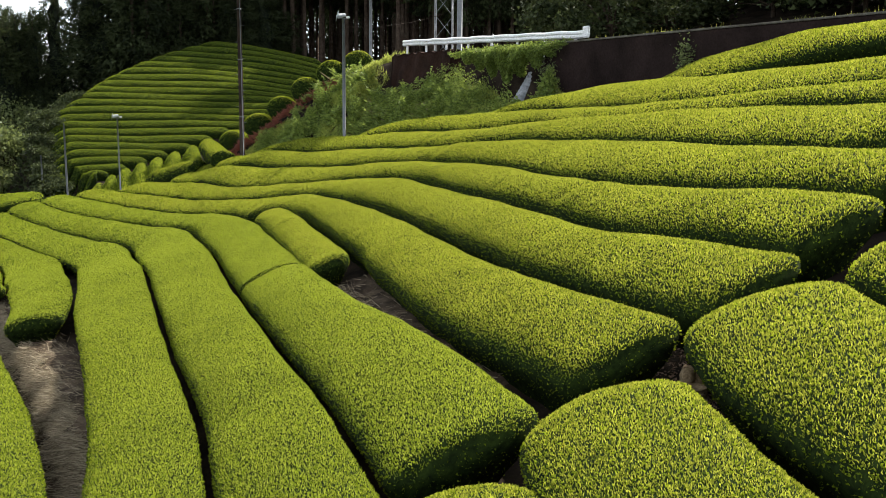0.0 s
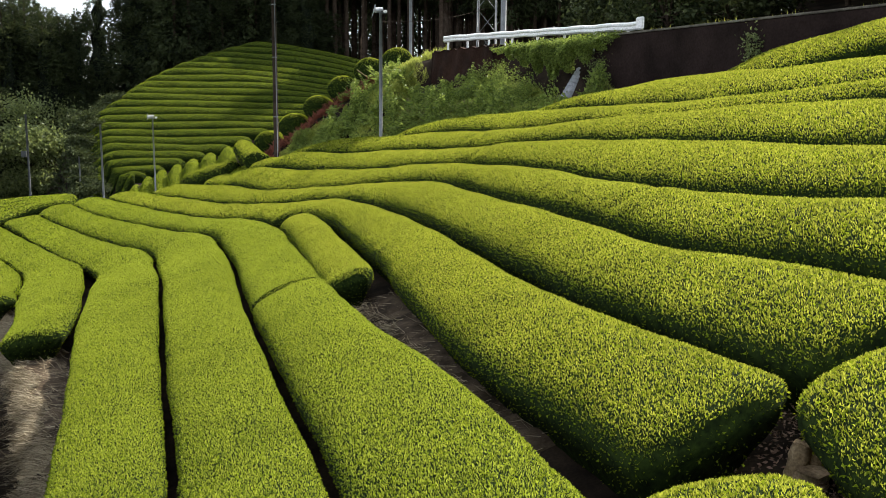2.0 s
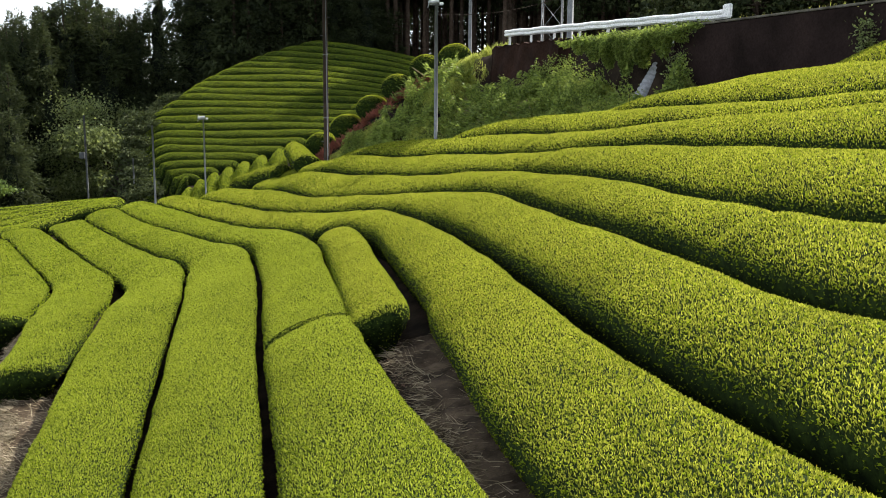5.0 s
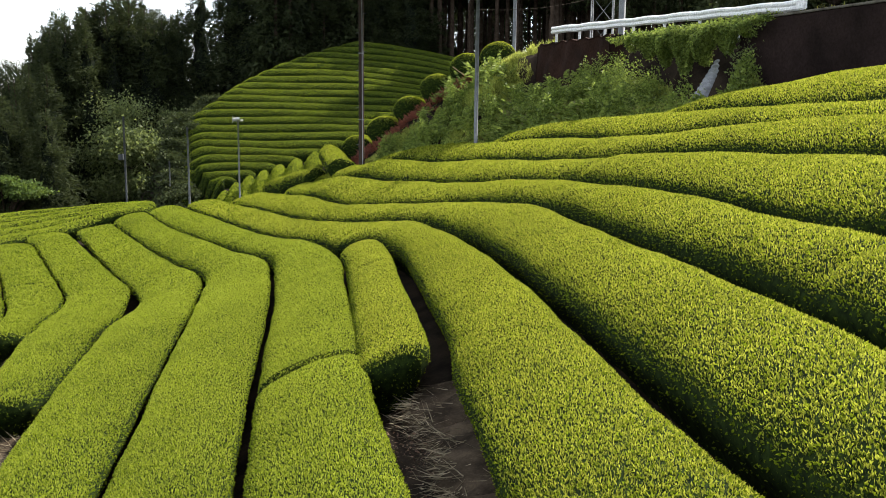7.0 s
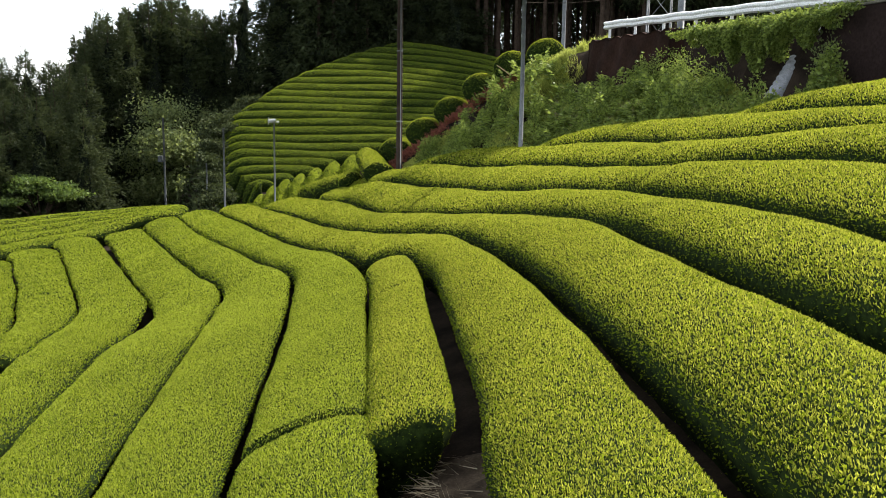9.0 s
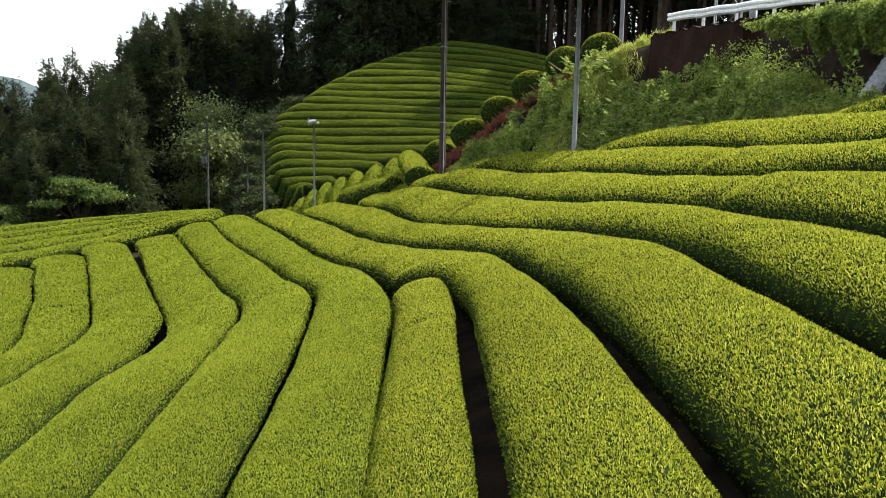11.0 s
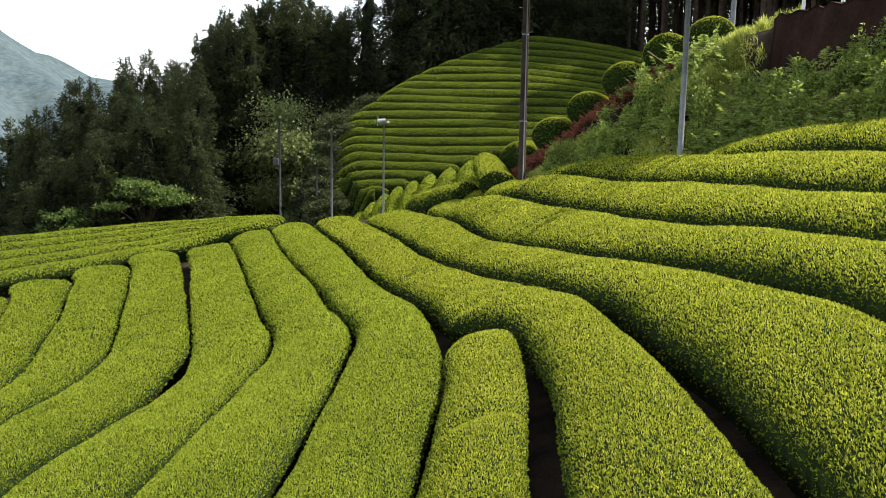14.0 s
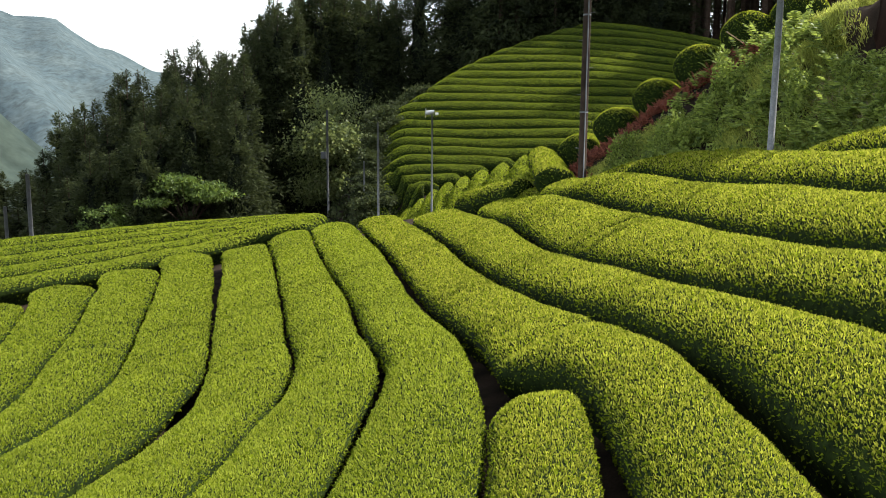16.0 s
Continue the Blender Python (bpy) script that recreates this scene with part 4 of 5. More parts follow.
fan_pole(-1.6, 45.0, 9.0, "tall grey steel pole by the road", False, 0.16)
fan_pole(-41.0, 108.6, 6.0, "thin white pole on the far hill", False, 0.06)
fan_pole(-50.0, 78.2, 5.0 - float(ground(-50.0, 78.2)), "grey pole with a control box", False, 0.11, (0, 0), True)


def utility_pole(x, y, height):
    z = float(ground(x, y))
    thing = new("utility_pole")
    thing.location = (x, y, z)
    mast = part("pole", tube_mesh("pole", [(np.array(((0, 0, -0.5), (0, 0, height * 0.5), (0, 0, height))), np.array((0.15, 0.13, 0.11)))], POLE, 12), thing)
    part("cable_cover", tube_mesh("cable_cover", [(np.array(((0.10, -0.12, -0.4), (0.09, -0.11, height * 0.5), (0.07, -0.09, height * 0.9))), 0.022)], STEEL, 8), thing, "grey cable cover")
    for h in np.arange(2.2, height - 1, 0.9):
        side = 1 if int(h / 0.9) % 2 else -1
        bolt = np.array(((0.10 * side, 0, h), (0.27 * side, 0, h)))
        part("step_bolt", tube_mesh("step_bolt", [(bolt, 0.012)], STEEL, 6), mast)
    for h in (3.4, 6.6, 9.4):
        part("band", tube_mesh("band", [(np.array(((0, 0, h), (0, 0, h + 0.06))), 0.158 - 0.0032 * h)], STEEL, 12), mast)
    return tagged(thing, "dark weathered utility pole at the field's edge", "pole")


utility_pole(-14.02, 44.6, 12.0)


def overhead_wire(a, b, sag):
    t = np.linspace(0, 1, 24)[:, None]
    path = np.array(a) * (1 - t) + np.array(b) * t - np.array((0, 0, 1.0)) * sag * 4 * t * (1 - t)
    tagged(new("overhead_wire", tube_mesh("overhead_wire", [(path, 0.012)], POLE, 5)), "thin dark wire strung from a fan pole", "wire")


overhead_wire((-7.0, 38.85, float(ground(-7.0, 38.85)) + 6.2), (-2.6, 46.5, 11.2), 0.25)


# ---- guard rail ----
def guard_rail():
    thing = new("guard_rail")
    thing.location = (*RAIL_A, 8.6)
    tagged(thing, "white corrugated steel guard rail along a road", "guard rail")
    turn = math.degrees(math.atan2(ALONG[1], ALONG[0]))
    for k in range(8):
        bm = bmesh.new()
        bmesh.ops.create_cone(bm, cap_ends=True, segments=12, radius1=0.057, radius2=0.057, depth=1.0, matrix=pose(ALONG[0] * 2.0 * k, ALONG[1] * 2.0 * k, 0.3 - 0.066 * k))
        part("post", bm_mesh("post", bm, WHITE), thing)
    s = np.linspace(-0.3, 14.7, 60)
    prof = np.array(((0.02, 0.85), (-0.05, 0.80), (-0.05, 0.74), (0.0, 0.69), (-0.05, 0.64), (-0.05, 0.58), (0.02, 0.53), (0.035, 0.53), (0.035, 0.85)))
    sag = 0.03 * np.abs(np.sin(s * 1.57))
    v = np.array([[ALONG[0] * a + OUT[0] * (o - 0.09), ALONG[1] * a + OUT[1] * (o - 0.09), h + g - 0.03 - 0.033 * a] for a, g in zip(s, sag) for o, h in prof])
    part("beam", mesh_of("beam", v, grid_faces(len(s), len(prof), True), WHITE), thing)
    bm = bmesh.new()
    box_bm(bm, 0.42, 0.10, 0.46, pose(ALONG[0] * 14.75 - OUT[0] * 0.09, ALONG[1] * 14.75 - OUT[1] * 0.09, 0.28, 0, 0, turn), 0.04)
    part("end_cap", bm_mesh("end_cap", bm, WHITE), thing)


guard_rail()


# ---- retaining wall ----
def road_point(s, n):
    return RAIL_A[0] + ALONG[0] * s + OUT[0] * n, RAIL_A[1] + ALONG[1] * s + OUT[1] * n


def retaining_wall():
    turn = math.degrees(math.atan2(ALONG[1], ALONG[0]))
    bm = bmesh.new()
    c = road_point(32, -0.62)
    box_bm(bm, 38, 0.35, 4.6, pose(c[0], c[1], 8.45 - 2.3, 0, 0, turn), 0.03)
    wall = tagged(new("retaining_wall", bm_mesh("retaining_wall", bm, WALL)), "dark stained retaining wall below a road", "wall", kind="structure")
    # thin strip added for the pale line along the wall's top edge
    bm = bmesh.new()
    box_bm(bm, 38, 0.40, 0.07, pose(c[0], c[1], 8.45 + 0.03, 0, 0, turn), 0.015)
    part("coping", bm_mesh("coping", bm, TOP_STRIP), wall, "thin pale strip along the wall's top")
    # bare earth under the road: an uneven slab with a hollowed foot
    u, h = np.linspace(0, 1, 60), np.linspace(0, 1, 30)
    U, H = np.meshgrid(u, h, indexing="ij")
    s = -0.3 + 6.0 * U
    rough = 0.06 * np.sin(s * 2.3 + H * 4) + 0.03 * np.sin(s * 5.1 - H * 5 + 1) + 0.008 * RNG.normal(size=s.shape)
    n = -0.80 - 0.45 * (1 - H) ** 1.5 + rough - 0.25 * np.sin(U * math.pi) * 0.4
    x, y = road_point(s, n)
    z = 5.6 + 3.0 * H + np.where(H > 0.95, 0.05 * np.sin(s * 7), 0)
    front = np.stack([x, y, z], -1).reshape(-1, 3)
    x, y = road_point(s, np.full_like(s, -0.25))
    back = np.stack([x, y, z], -1).reshape(-1, 3)
    k = len(front)
    f = grid_faces(60, 30)
    rim = np.r_[np.arange(0, 60 * 30, 30), np.arange(59 * 30, 60 * 30)[1:], np.arange(59 * 30 + 29, 0, -30)[1:], np.arange(29, 0, -1)]
    nxt = np.roll(rim, -1)
    sides = np.stack([rim, nxt, nxt + k, rim + k], 1)
    ob = new("soil_cliff", mesh_of("soil_cliff", np.vstack([front, back]), np.vstack([f, f[:, ::-1] + k, sides]), CLIFF, True))
    tagged(ob, "bare red-brown cut soil face under the road", "bank", kind="structure")


retaining_wall()


# ---- drain pipe ----
def drain_pipe():
    a, b = np.array((1.45, 33.05, 5.7)), np.array((2.75, 34.25, 8.0))
    t = np.linspace(0, 1, 64)
    path = a + (b - a) * t[:, None]
    ob = new("drain_pipe", tube_mesh("drain_pipe", [(path, 0.27 + 0.022 * np.sign(np.sin(t * 2 * np.pi * 15.5)))], PIPE, 16))
    tagged(ob, "grey corrugated drain pipe coming out of the bank", "pipe")


drain_pipe()


# ---- lattice tower ----
def lattice_tower(x, y, z, width, height):
    thing = new("lattice_tower")
    thing.location = (x, y, z)
    tagged(thing, "slim galvanised lattice mast beside the road", "mast")
    corners = [(-1, -1), (1, -1), (1, 1), (-1, 1)]
    r = width / 2
    for cx, cy in corners:
        part("leg", tube_mesh("leg", [(np.array(((cx * r, cy * r, -0.3), (cx * r * 0.9, cy * r * 0.9, height))), 0.032)], STEEL, 6), thing)
    bays = int(height / 1.1)
    for k in range(bays):
        z0, z1 = height * k / bays, height * (k + 1) / bays
        f0, f1 = r * (1 - 0.1 * k / bays), r * (1 - 0.1 * (k + 1) / bays)
        for j in range(4):
            (ax, ay), (bx, by) = corners[j], corners[(j + 1) % 4]
            if k % 2:
                (ax, ay), (bx, by) = (bx, by), (ax, ay)
            part("brace", tube_mesh("brace", [(np.array(((ax * f0, ay * f0, z0), (bx * f1, by * f1, z1))), 0.015)], STEEL, 5), thing)


lattice_tower(-2.6, 46.5, 8.7, 1.0, 12.0)


# ---- growth on the bank ----
def bank_place(s, n):
    x, y = road_point(s, n)
    return np.stack([x, y, ground(x, y)], 1)


def fern_fronds(roots, rng, fronds=7, length=0.75):
    """Arching fronds from each root, with leaflets in two ranks."""
    pts, axes, size = [], [], []
    for root in roots:
        big = length * rng.uniform(0.6, 1.25)
        for a in rng.uniform(0, 6.28, fronds):
            t = np.linspace(0.15, 1, 12)
            out = np.stack([np.cos(a) * t * big, np.sin(a) * t * big, big * (rng.uniform(0.6, 1.9) * t - 0.9 * t**2) + 0.15 * t], 1)
            side = np.array((-math.sin(a), math.cos(a), 0.0))
            for sign in (-1, 1):
                pts.append(root + out)
                axes.append(np.tile(side * sign + np.array((math.cos(a) * 0.5, math.sin(a) * 0.5, 0.05)), (12, 1)))
                size.append(0.30 * big * np.sin(np.pi * np.clip(t, 0.1, 0.97)) ** 0.7)
    return np.vstack(pts), np.vstack(axes), np.concatenate(size)


def bank_growth():
    rng = np.random.default_rng(31)
    n = 900000
    s, o = rng.uniform(-14, 14.5, n), rng.uniform(-8.0, 0.2, n)
    ok = (o > bank_foot(s) - 0.25) & ~((s > -0.1) & (s < 5.4) & (o > -1.9 - 0.35 * np.sin(s * 1.1))) & ~((s > 5) & (o > -0.75)) & ~((s > 10.0) & (s < 13.2) & (o > -2.0))
    s, o = s[ok], o[ok]
    crest = smooth_line([(-7.2, 45.9), (-9.0, 45.7), (-10.8, 46.4), (-12.6, 47.5), (-14.1, 48.0), (-15.9, 49.5), (-15.6, 48.0), (-14.6, 45.6)], 0.05)
    p = bank_place(s, o)
    bare = np.full(len(p), 9.0)
    for c in crest[::6]:
        bare = np.minimum(bare, np.hypot(p[:, 0] - c[0], p[:, 1] - c[1]))
    edge_room = bare
    keep = (bare > 0.42) & ((s > -3.0) | (o < bank_brink(s) + 0.1)) & (s > -12.5)
    p, s, o, edge_room = p[keep], s[keep], o[keep], edge_room[keep]
    x, y = p[:, 0], p[:, 1]
    clump = np.sin(x * 1.3 + 2 * np.sin(y * 0.9)) * np.cos(y * 1.1 + np.sin(x * 1.7)) + 0.5 * np.sin(x * 3.7 + y * 2.9)
    mound = 0.42 * np.clip(np.sin(x * 2.3 + 1.5 * np.sin(y * 1.9)) * np.sin(y * 2.6 + x), 0, 1)
    upper = np.clip((o - bank_foot(s)) / (-0.75 - bank_foot(s)), 0, 1)
    tuft = np.sin(x * 4.1 + 2.2 * np.sin(y * 2.7)) * np.sin(y * 3.7 + 1.8 * np.sin(x * 2.9)) + 0.5 * np.sin(x * 8.3 + y * 6.1)
    full_ = rng.random(len(p)) < np.clip(0.55 + 0.75 * tuft, 0.12, 1.0)
    edge_room = edge_room[full_]
    p, s, o, x, y, clump, mound, upper = p[full_], s[full_], o[full_], x[full_], y[full_], clump[full_], mound[full_], upper[full_]
    mound = (mound + 0.16 * np.clip(tuft[full_], 0, 1)) * np.clip(edge_room - 0.5, 0, 1)
    p[:, 2] += mound * rng.random(len(p)) ** 0.5
    dry = (upper > 0.25) & (upper < 0.75) & (s > 0) & (clump > 0.1) & (rng.random(len(p)) < 0.55)
    grass = ((clump + 0.35 * (upper - 0.55) - 0.55 * (s < -2.5) * (upper < 0.7) + 0.25 * rng.normal(size=len(p)) > 0.0)) & ~dry
    axis = rng.normal(size=p.shape) * 0.42 + np.array((-0.25, -0.2, 1.0))
    h = rng.uniform(0.12, 0.50, len(p)) * (1.0 - 0.45 * upper) * np.clip(edge_room, 0.4, 1)
    for name, pick, mat, label in (("bank_grass", grass, GRASS, "tall pale green grass on a steep bank"), ("dry_grass", dry, STRAW, "tawny dry grass on a steep bank")):
        v, q = leaf_blades(p[pick], axis[pick], h[pick], rng.uniform(0.014, 0.030, pick.sum()))
        tagged(new(name, mesh_of(name, v, q, mat)), label, "grass", kind="stuff")
    weed = ~grass & ~dry
    weed &= (rng.random(len(p)) < 0.8) & (edge_room > 1.0) & ~((upper > 0.72) & (s < 1.0))
    w = p[weed] + np.array((0, 0, 1.0)) * (rng.random(weed.sum()) ** 0.7 * (0.25 + 2.0 * mound[weed]))[:, None]
    size = rng.uniform(0.04, 0.13, len(w))
    v, q = leaf_sprigs(w, rng.normal(size=w.shape) + np.array((-0.3, -0.3, 0.5)), size * 1.2, size * 0.8)
    tagged(new("bank_weeds", mesh_of("bank_weeds", v, q, WEED)), "leafy green weeds on a steep bank", "weeds", kind="stuff")
    # ferns low on the bank, green, and red ones under the hedges of the crest
    k = 210
    s = rng.uniform(-6.5, 8, k)
    o = bank_foot(s) + (-0.9 - bank_foot(s)) * rng.random(k) ** 1.3 * 0.8
    p, ax, sz = fern_fronds(bank_place(s, o) + np.array((0, 0, 0.2)), rng, 8, 0.5)
    v, q = leaf_blades(p, ax, sz, sz * 0.42)
    tagged(new("fern_clumps", mesh_of("fern_clumps", v, q, WEED)), "green fern clumps on a bank", "ferns", kind="stuff")
    at = crest[rng.integers(len(crest), size=420)] + rng.normal(size=(420, 2)) * 0.25
    roots = np.stack([at[:, 0], at[:, 1], ground(at[:, 0], at[:, 1]) + 0.05], 1)
    p, ax, sz = fern_fronds(roots, rng, 7, 0.24)
    v, q = leaf_blades(p, ax, sz, sz * 0.45)
    tagged(new("red_ferns", mesh_of("red_ferns", v, q, FERN)), "withered red-brown ferns under hedges on a crest", "ferns", kind="stuff")
    # creepers hanging over the wall's end
    m = 30000
    s = rng.normal(10.8, 1.7, m)
    s = s[(s > 6.4) & (s < 14.6)]
    fall = np.interp(s, (6.4, 8, 9.5, 10.6, 12, 13.2, 14.6), (0.3, 0.8, 1.2, 1.6, 1.3, 0.9, 0.25)) * (0.75 + 0.25 * np.sin(s * 6))
    t = rng.random(len(s)) ** 0.8
    x, y = road_point(s, -0.9 - 0.45 * np.sin(np.pi * np.clip(t, 0, 1)) * (0.5 + 0.5 * np.sin(s * 3.3)) - 0.25 * rng.random(len(s)) + 0.5 * (t < 0.12))
    p = np.stack([x, y, 8.52 - fall * t + 0.08 * rng.normal(size=len(s)) * (t < 0.2)], 1)
    size = rng.uniform(0.05, 0.12, len(p))
    v, q = leaf_quads(p, rng.normal(size=p.shape) * 0.6 + np.array((-0.4, -0.3, -0.5)), size, size * 0.7)
    tagged(new("creeper", mesh_of("creeper", v, q, WEED)), "light green creeper hanging over a wall", "creeper", kind="stuff")
    # tall weeds standing before the bare soil and the wall's end
    m = 11000
    stem_s, stem_o = rng.uniform(4.6, 9.6, 90), rng.uniform(-2.2, -1.0, 90)
    pick = rng.integers(90, size=m)
    up_ = rng.random(m) ** 0.8
    high = (0.7 + 0.9 * rng.random(90))[pick] * np.interp(stem_s[pick], (4.6, 6, 8.5, 9.6), (0.5, 1.0, 0.9, 0.5))
    p = bank_place(stem_s[pick] + 0.13 * rng.normal(size=m), stem_o[pick] + 0.13 * rng.normal(size=m))
    p[:, 2] += up_ * high
    size = rng.uniform(0.06, 0.15, m) * (1.15 - 0.5 * up_)
    v, q = leaf_quads(p, rng.normal(size=p.shape) + np.array((-0.4, -0.5, -0.1)), size, size * 0.5)
    tagged(new("tall_weeds", mesh_of("tall_weeds", v, q, WEED)), "tall leafy weeds before a bare soil face", "weeds", kind="stuff")
    # tufts along the wall's top and a pale plant growing out of its face
    s = rng.uniform(13, 45, 2600)
    s = s[np.sin(s * 2.1) + np.sin(s * 0.77) + 0.6 * rng.normal(size=len(s)) > 0.3]
    x, y = road_point(s, rng.uniform(-0.5, 0.3, len(s)))
    p = np.stack([x, y, np.full(len(s), 8.42)], 1)
    v, q = leaf_blades(p, rng.normal(size=p.shape) * 0.5 + np.array((0, 0, 1.0)), rng.uniform(0.1, 0.35, len(s)), 0.03)
    tagged(new("verge_grass", mesh_of("verge_grass", v, q, GRASS)), "grass tufts along a wall's top", "grass", kind="stuff")


bank_growth()


def wall_plant(s, z, label, size, seed):
    rng = np.random.default_rng(seed)
    x, y = road_point(s, -0.95)
    thing = new("wall_plant")
    thing.location = (float(x), float(y), z)
    part("stem", tube_mesh("stem", [(np.array(((0.16, 0.12, -0.2), (0.0, 0.0, 0.1 * size), (-0.1, -0.05, 0.6 * size))), np.array((0.02, 0.015, 0.006)))], BARK, 5), thing)
    p = rng.normal(size=(420, 3)) * np.array((0.17, 0.17, 0.32)) * size + np.array((-0.05, 0, 0.25)) * size
    sz = rng.uniform(0.05, 0.13, len(p))
    v, q = leaf_quads(p, rng.normal(size=p.shape) + np.array((0, 0, -0.3)), sz, sz * 0.6)
    leaves = part("leaves", mesh_of("leaves", v, q, PALE), thing)
    leaves["kind"] = "stuff"
    tagged(thing, label, "plant")


wall_plant(21.0, 7.3, "pale withering plant growing on a dark wall", 1.0, 41)
wall_plant(13.6, 6.9, "small pale plant against a dark wall", 1.2, 42)


# ---- path, mulch and litter ----
def mulch_bank(points, tall, straw_amount, label):
    """The straw-covered edge of a furrow beside a row."""
    rng = np.random.default_rng(51)
    line = smooth_line(points, 0.12)
    tan = np.gradient(line, axis=0)
    tan /= np.linalg.norm(tan, axis=1, keepdims=True)
    out = np.stack([-tan[:, 1], tan[:, 0]], 1)
    if out[len(out) // 2][0] < 0:
        out = -out
    off = np.array((-0.75, -0.6, -0.42, -0.28, -0.16, -0.05, 0.08, 0.25, 0.5, 0.8, 1.2))
    lift = tall * np.array((-0.70, -0.60, -0.42, -0.20, 0.02, 0.14, 0.18, 0.16, 0.12, 0.05, -0.25))
    run = np.arange(len(line)) * 0.12
    wave = 0.07 * np.sin(run * 2.3) + 0.05 * np.sin(run * 5.7 + 1) + 0.03 * np.sin(run * 11.3)
    x = line[:, None, 0] + out[:, None, 0] * (off[None] + wave[:, None])
    y = line[:, None, 1] + out[:, None, 1] * (off[None] + wave[:, None])
    z = canopy(x, y) - 0.85 + lift[None] * (1 + 0.25 * np.sin(run * 3.1 + 2))[:, None] + 0.03 * rng.normal(size=x.shape)
    z = z - 0.6 * np.clip(1 - np.minimum(run, run[-1] - run) / 1.2, 0, 1)[:, None]       # both ends run out into the soil
    v = np.stack([x, y, z], -1).reshape(-1, 3)
    f = grid_faces(len(line), len(off))
    a = f[:, 0]
    if np.cross(v[f[:, 2]] - v[f[:, 0]], v[f[:, 3]] - v[f[:, 1]])[:, 2].mean() < 0:
        f = f[:, ::-1]
    bank = tagged(new("mulch_bank", mesh_of("mulch_bank", v, f, MULCH, True)), label, "bank", kind="structure")
    col = np.arange(len(f)) % (len(off) - 1)
    p, nrm, fi = sample_faces(v, f, np.where((col > 2) & (col < 6), 1300.0, 160.0) * straw_amount)
    lean = np.repeat(-out, len(off) - 1, axis=0)[np.minimum(fi, len(out) * (len(off) - 1) - 1)]
    axis = np.stack([lean[:, 0], lean[:, 1], np.full(len(p), -0.35)], 1) + rng.normal(size=p.shape) * 0.5 + nrm * 0.35
    lv, lf = leaf_blades(p, axis, rng.uniform(0.10, 0.34, len(p)), 0.014)
    straw = part("straw", mesh_of("straw", lv, lf, STRAW), bank, "pale dry straw")
    straw["kind"] = "stuff"


mulch_bank([(-16.2, 23.6), (-14.9, 21.2), (-13.4, 19.0), (-11.1, 15.9), (-8.9, 12.85), (-7.05, 10.1), (-5.75, 8.1), (-4.3, 5.6), (-3.0, 3.2)], 1.0, 1.0, "low earth edge covered with dry straw mulch")
mulch_bank([(-2.95, 15.4), (-2.3, 13.8), (-1.65, 12.3), (-0.9, 10.5), (0.15, 8.0), (0.85, 6.3), (1.5, 4.8)], 0.75, 0.22, "worn earth step with scattered straw between hedges")


def litter(name, centre, spread_xy, count, material, size, label, lift=0.03):
    rng = np.random.default_rng(abs(int(centre[0] * 100)) + count)
    at = np.array(centre) + rng.normal(size=(count, 2)) * np.array(spread_xy)
    p = np.stack([at[:, 0], at[:, 1], ground(at[:, 0], at[:, 1]) + lift + 0.03 * rng.random(count)], 1)
    sz = rng.uniform(0.5, 1.3, count) * size
    v, q = leaf_quads(p, rng.normal(size=p.shape) * np.array((1, 1, 0.35)), sz, sz * 0.5)
    tagged(new(name, mesh_of(name, v, q, material)), label, "litter", kind="stuff")


litter("fallen_leaves", (3.35, 4.75), (0.28, 0.3), 420, LITTER, 0.05, "withered leaves lying by a cut stump", 0.12)
litter("fallen_leaves", (3.6, 3.7), (0.2, 0.25), 220, LITTER, 0.05, "withered leaves lying between hedges", 0.1)
litter("fallen_leaves", (-7.15, 23.45), (0.10, 0.42), 700, LITTER, 0.06, "pinkish withered leaves heaped between two hedges", 0.42)
litter("fallen_leaves", (-1.5, 13.2), (0.45, 0.7), 1500, LITTER, 0.05, "dry brown litter on the soil between hedges")
litter("fallen_leaves", (-0.75, 11.2), (0.35, 0.9), 1300, STRAW, 0.05, "withered leaves on the soil between hedges")


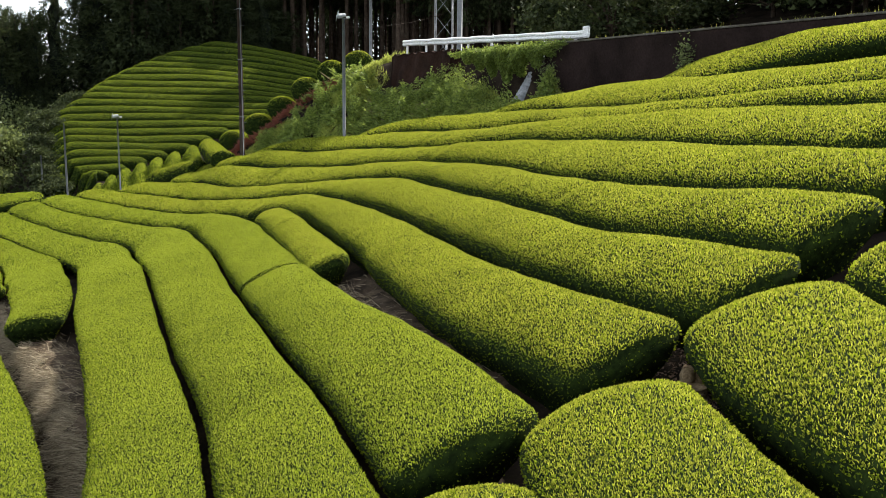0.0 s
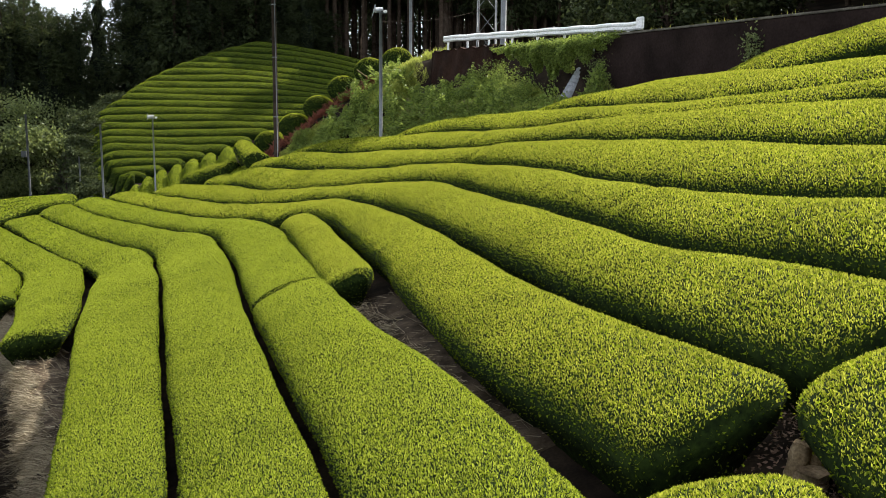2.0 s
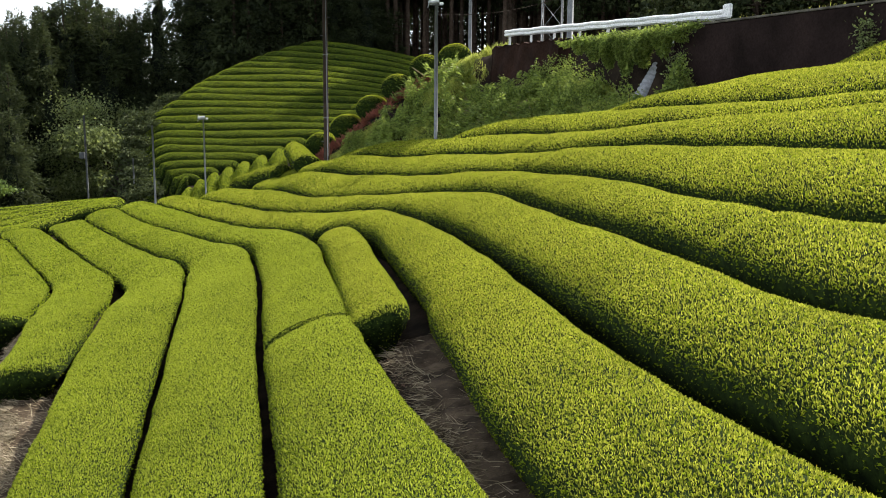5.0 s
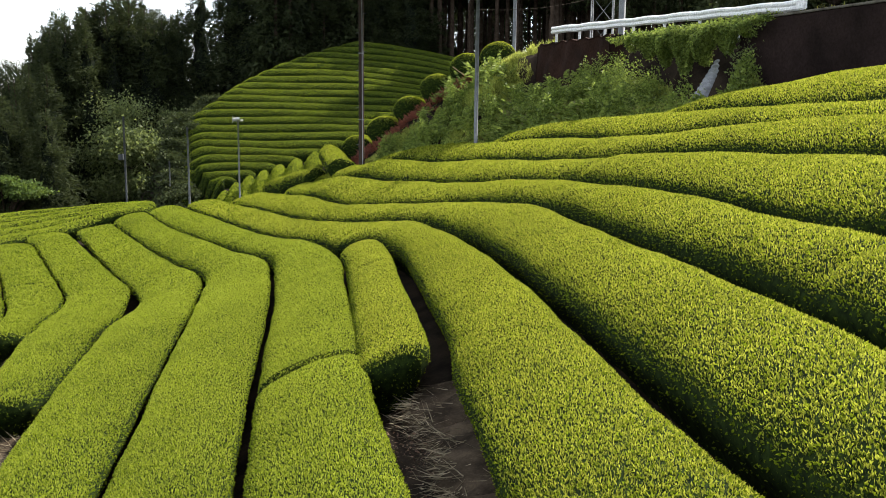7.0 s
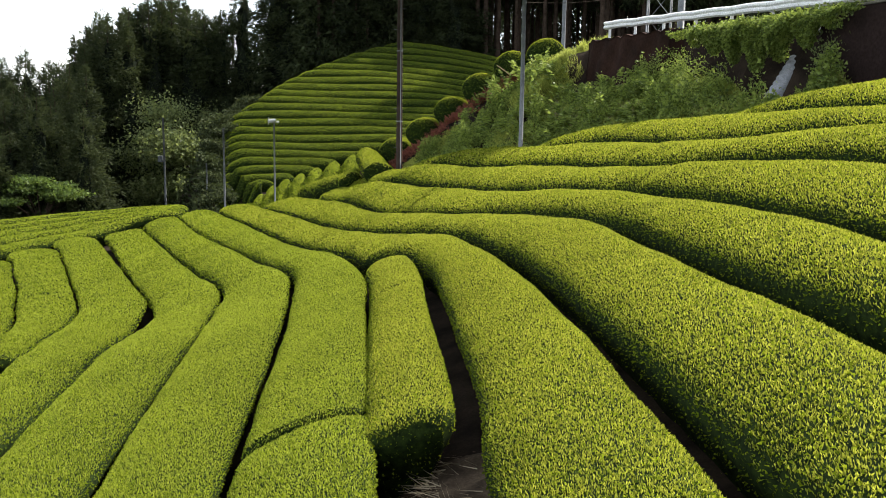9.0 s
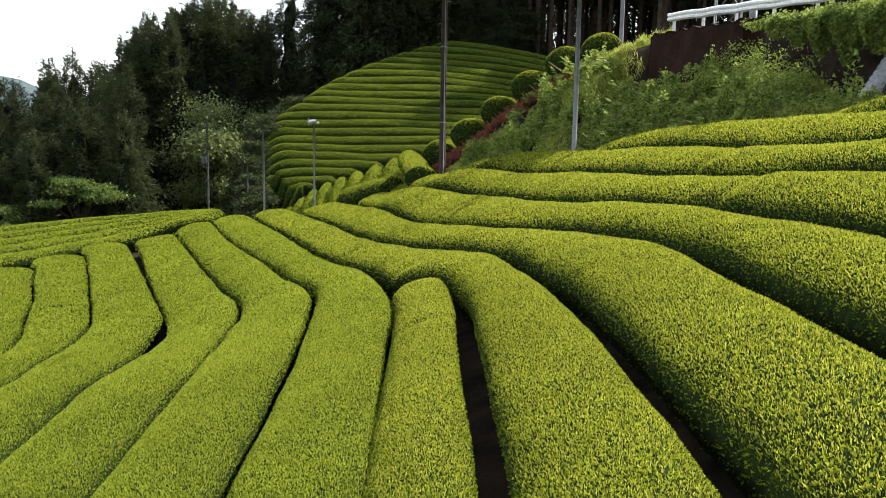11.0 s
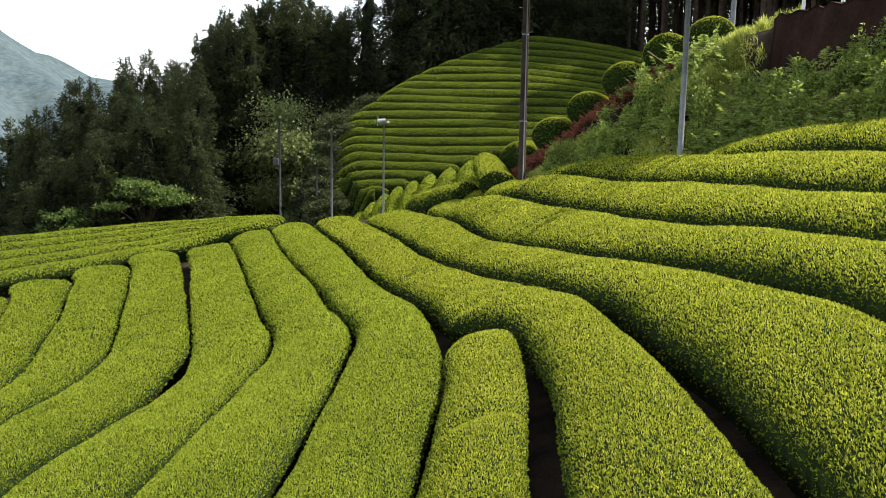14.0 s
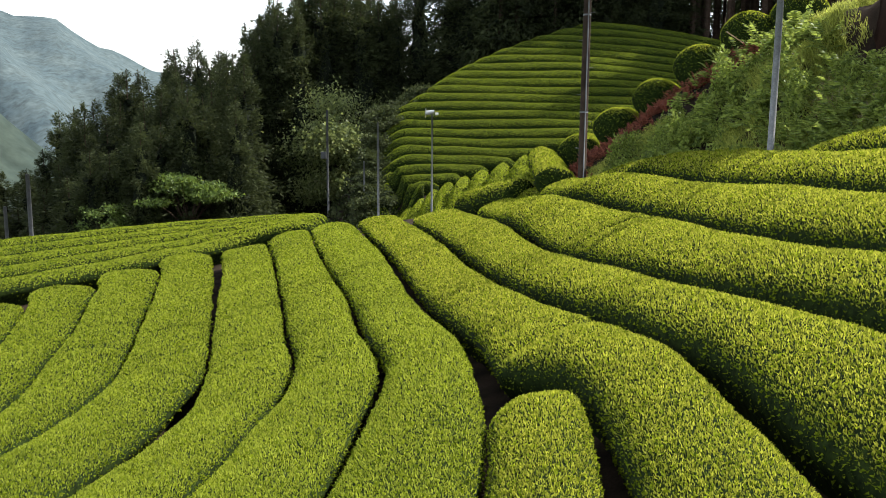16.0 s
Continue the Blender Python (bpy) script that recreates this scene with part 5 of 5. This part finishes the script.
def stump(x, y):
    z = float(ground(x, y))
    thing = new("tree_stump")
    thing.location = (x, y, z)
    rng = np.random.default_rng(61)
    for dx, dy, h, r, lean in ((-0.085, 0.0, 0.33, 0.085, 0.02), (0.085, 0.03, 0.31, 0.08, -0.03), (0.0, -0.13, 0.15, 0.14, 0.0)):
        t = np.linspace(0, 1, 9)
        path = np.stack([dx + lean * t, dy + 0.04 * np.sin(t * 5), -0.15 + (h + 0.15) * t], 1)
        rad = r * (1.12 - 0.22 * t + 0.05 * np.sin(t * 14 + dx * 40))
        me = tube_mesh("stave", [(path, rad)], LOG, 14)
        co = np.empty(len(me.vertices) * 3, np.float32)
        me.vertices.foreach_get("co", co)
        co = co.reshape(-1, 3)
        ang = np.arctan2(co[:, 1] - dy, co[:, 0] - dx)
        co[:, :2] += (0.012 * np.sin(ang * 7 + dx * 30))[:, None] * np.stack([np.cos(ang), np.sin(ang)], 1)
        co[:, 2] += 0.012 * rng.normal(size=len(co)) * (co[:, 2] > h - 0.02)
        me.vertices.foreach_set("co", co.ravel())
        part("stave", me, thing)
    tagged(thing, "split weathered wooden stump beside a hedge", "stump")


stump(3.42, 4.2)


def undergrowth():
    """Leafy growth on the uneven ground between the field and the wood."""
    rng = np.random.default_rng(71)
    n = 40000
    az, r = np.radians(rng.uniform(-54, -28, n)), rng.uniform(50, 98, n)
    x, y = -3.3 + r * np.sin(az), 15.9 + r * np.cos(az)
    v, w = hill_axes(x, y)
    ok = (w < hill_left(v) - 0.1) & ((x + 38.5) * -0.832 + (y - 36) * 0.555 > 3.0)
    x, y = x[ok], y[ok]
    tall_ = 0.9 * np.clip(np.sin(x * 0.9 + np.sin(y)) * np.sin(y * 0.8 + 1), 0, 1)
    p = np.stack([x, y, ground(x, y) + rng.random(len(x)) * (0.25 + tall_)], 1)
    size = rng.uniform(0.3, 0.65, len(p))
    v, q = leaf_sprigs(p, rng.normal(size=p.shape) + np.array((0, 0, 0.3)), size, size * 0.7)
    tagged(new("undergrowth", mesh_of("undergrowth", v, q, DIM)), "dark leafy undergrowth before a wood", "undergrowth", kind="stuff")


undergrowth()


def cane(a, b):
    thing = new("bamboo_cane", tube_mesh("bamboo_cane", [(np.array((a, (np.array(a) + np.array(b)) / 2 + np.array((0, 0, 0.02)), b)), 0.022)], LOG, 6))
    tagged(thing, "thin tan bamboo cane leaning on a hedge", "cane")


cane((-9.75, 46.0, 7.85), (-8.85, 45.9, 7.2))


def marker_post(x, y):
    z = float(ground(x, y))
    thing = new("marker_post")
    thing.location = (x, y, z)
    part("post", tube_mesh("post", [(np.array(((0, 0, -0.2), (0, 0, 0.5), (0, 0, 1.0))), 0.05)], RED, 8), thing)
    part("cap", tube_mesh("cap", [(np.array(((0, 0, 0.96), (0, 0, 1.06))), 0.065)], RED, 8), thing)
    tagged(thing, "small red marker post at the wood's edge", "post")


marker_post(-48.6, 74.4)
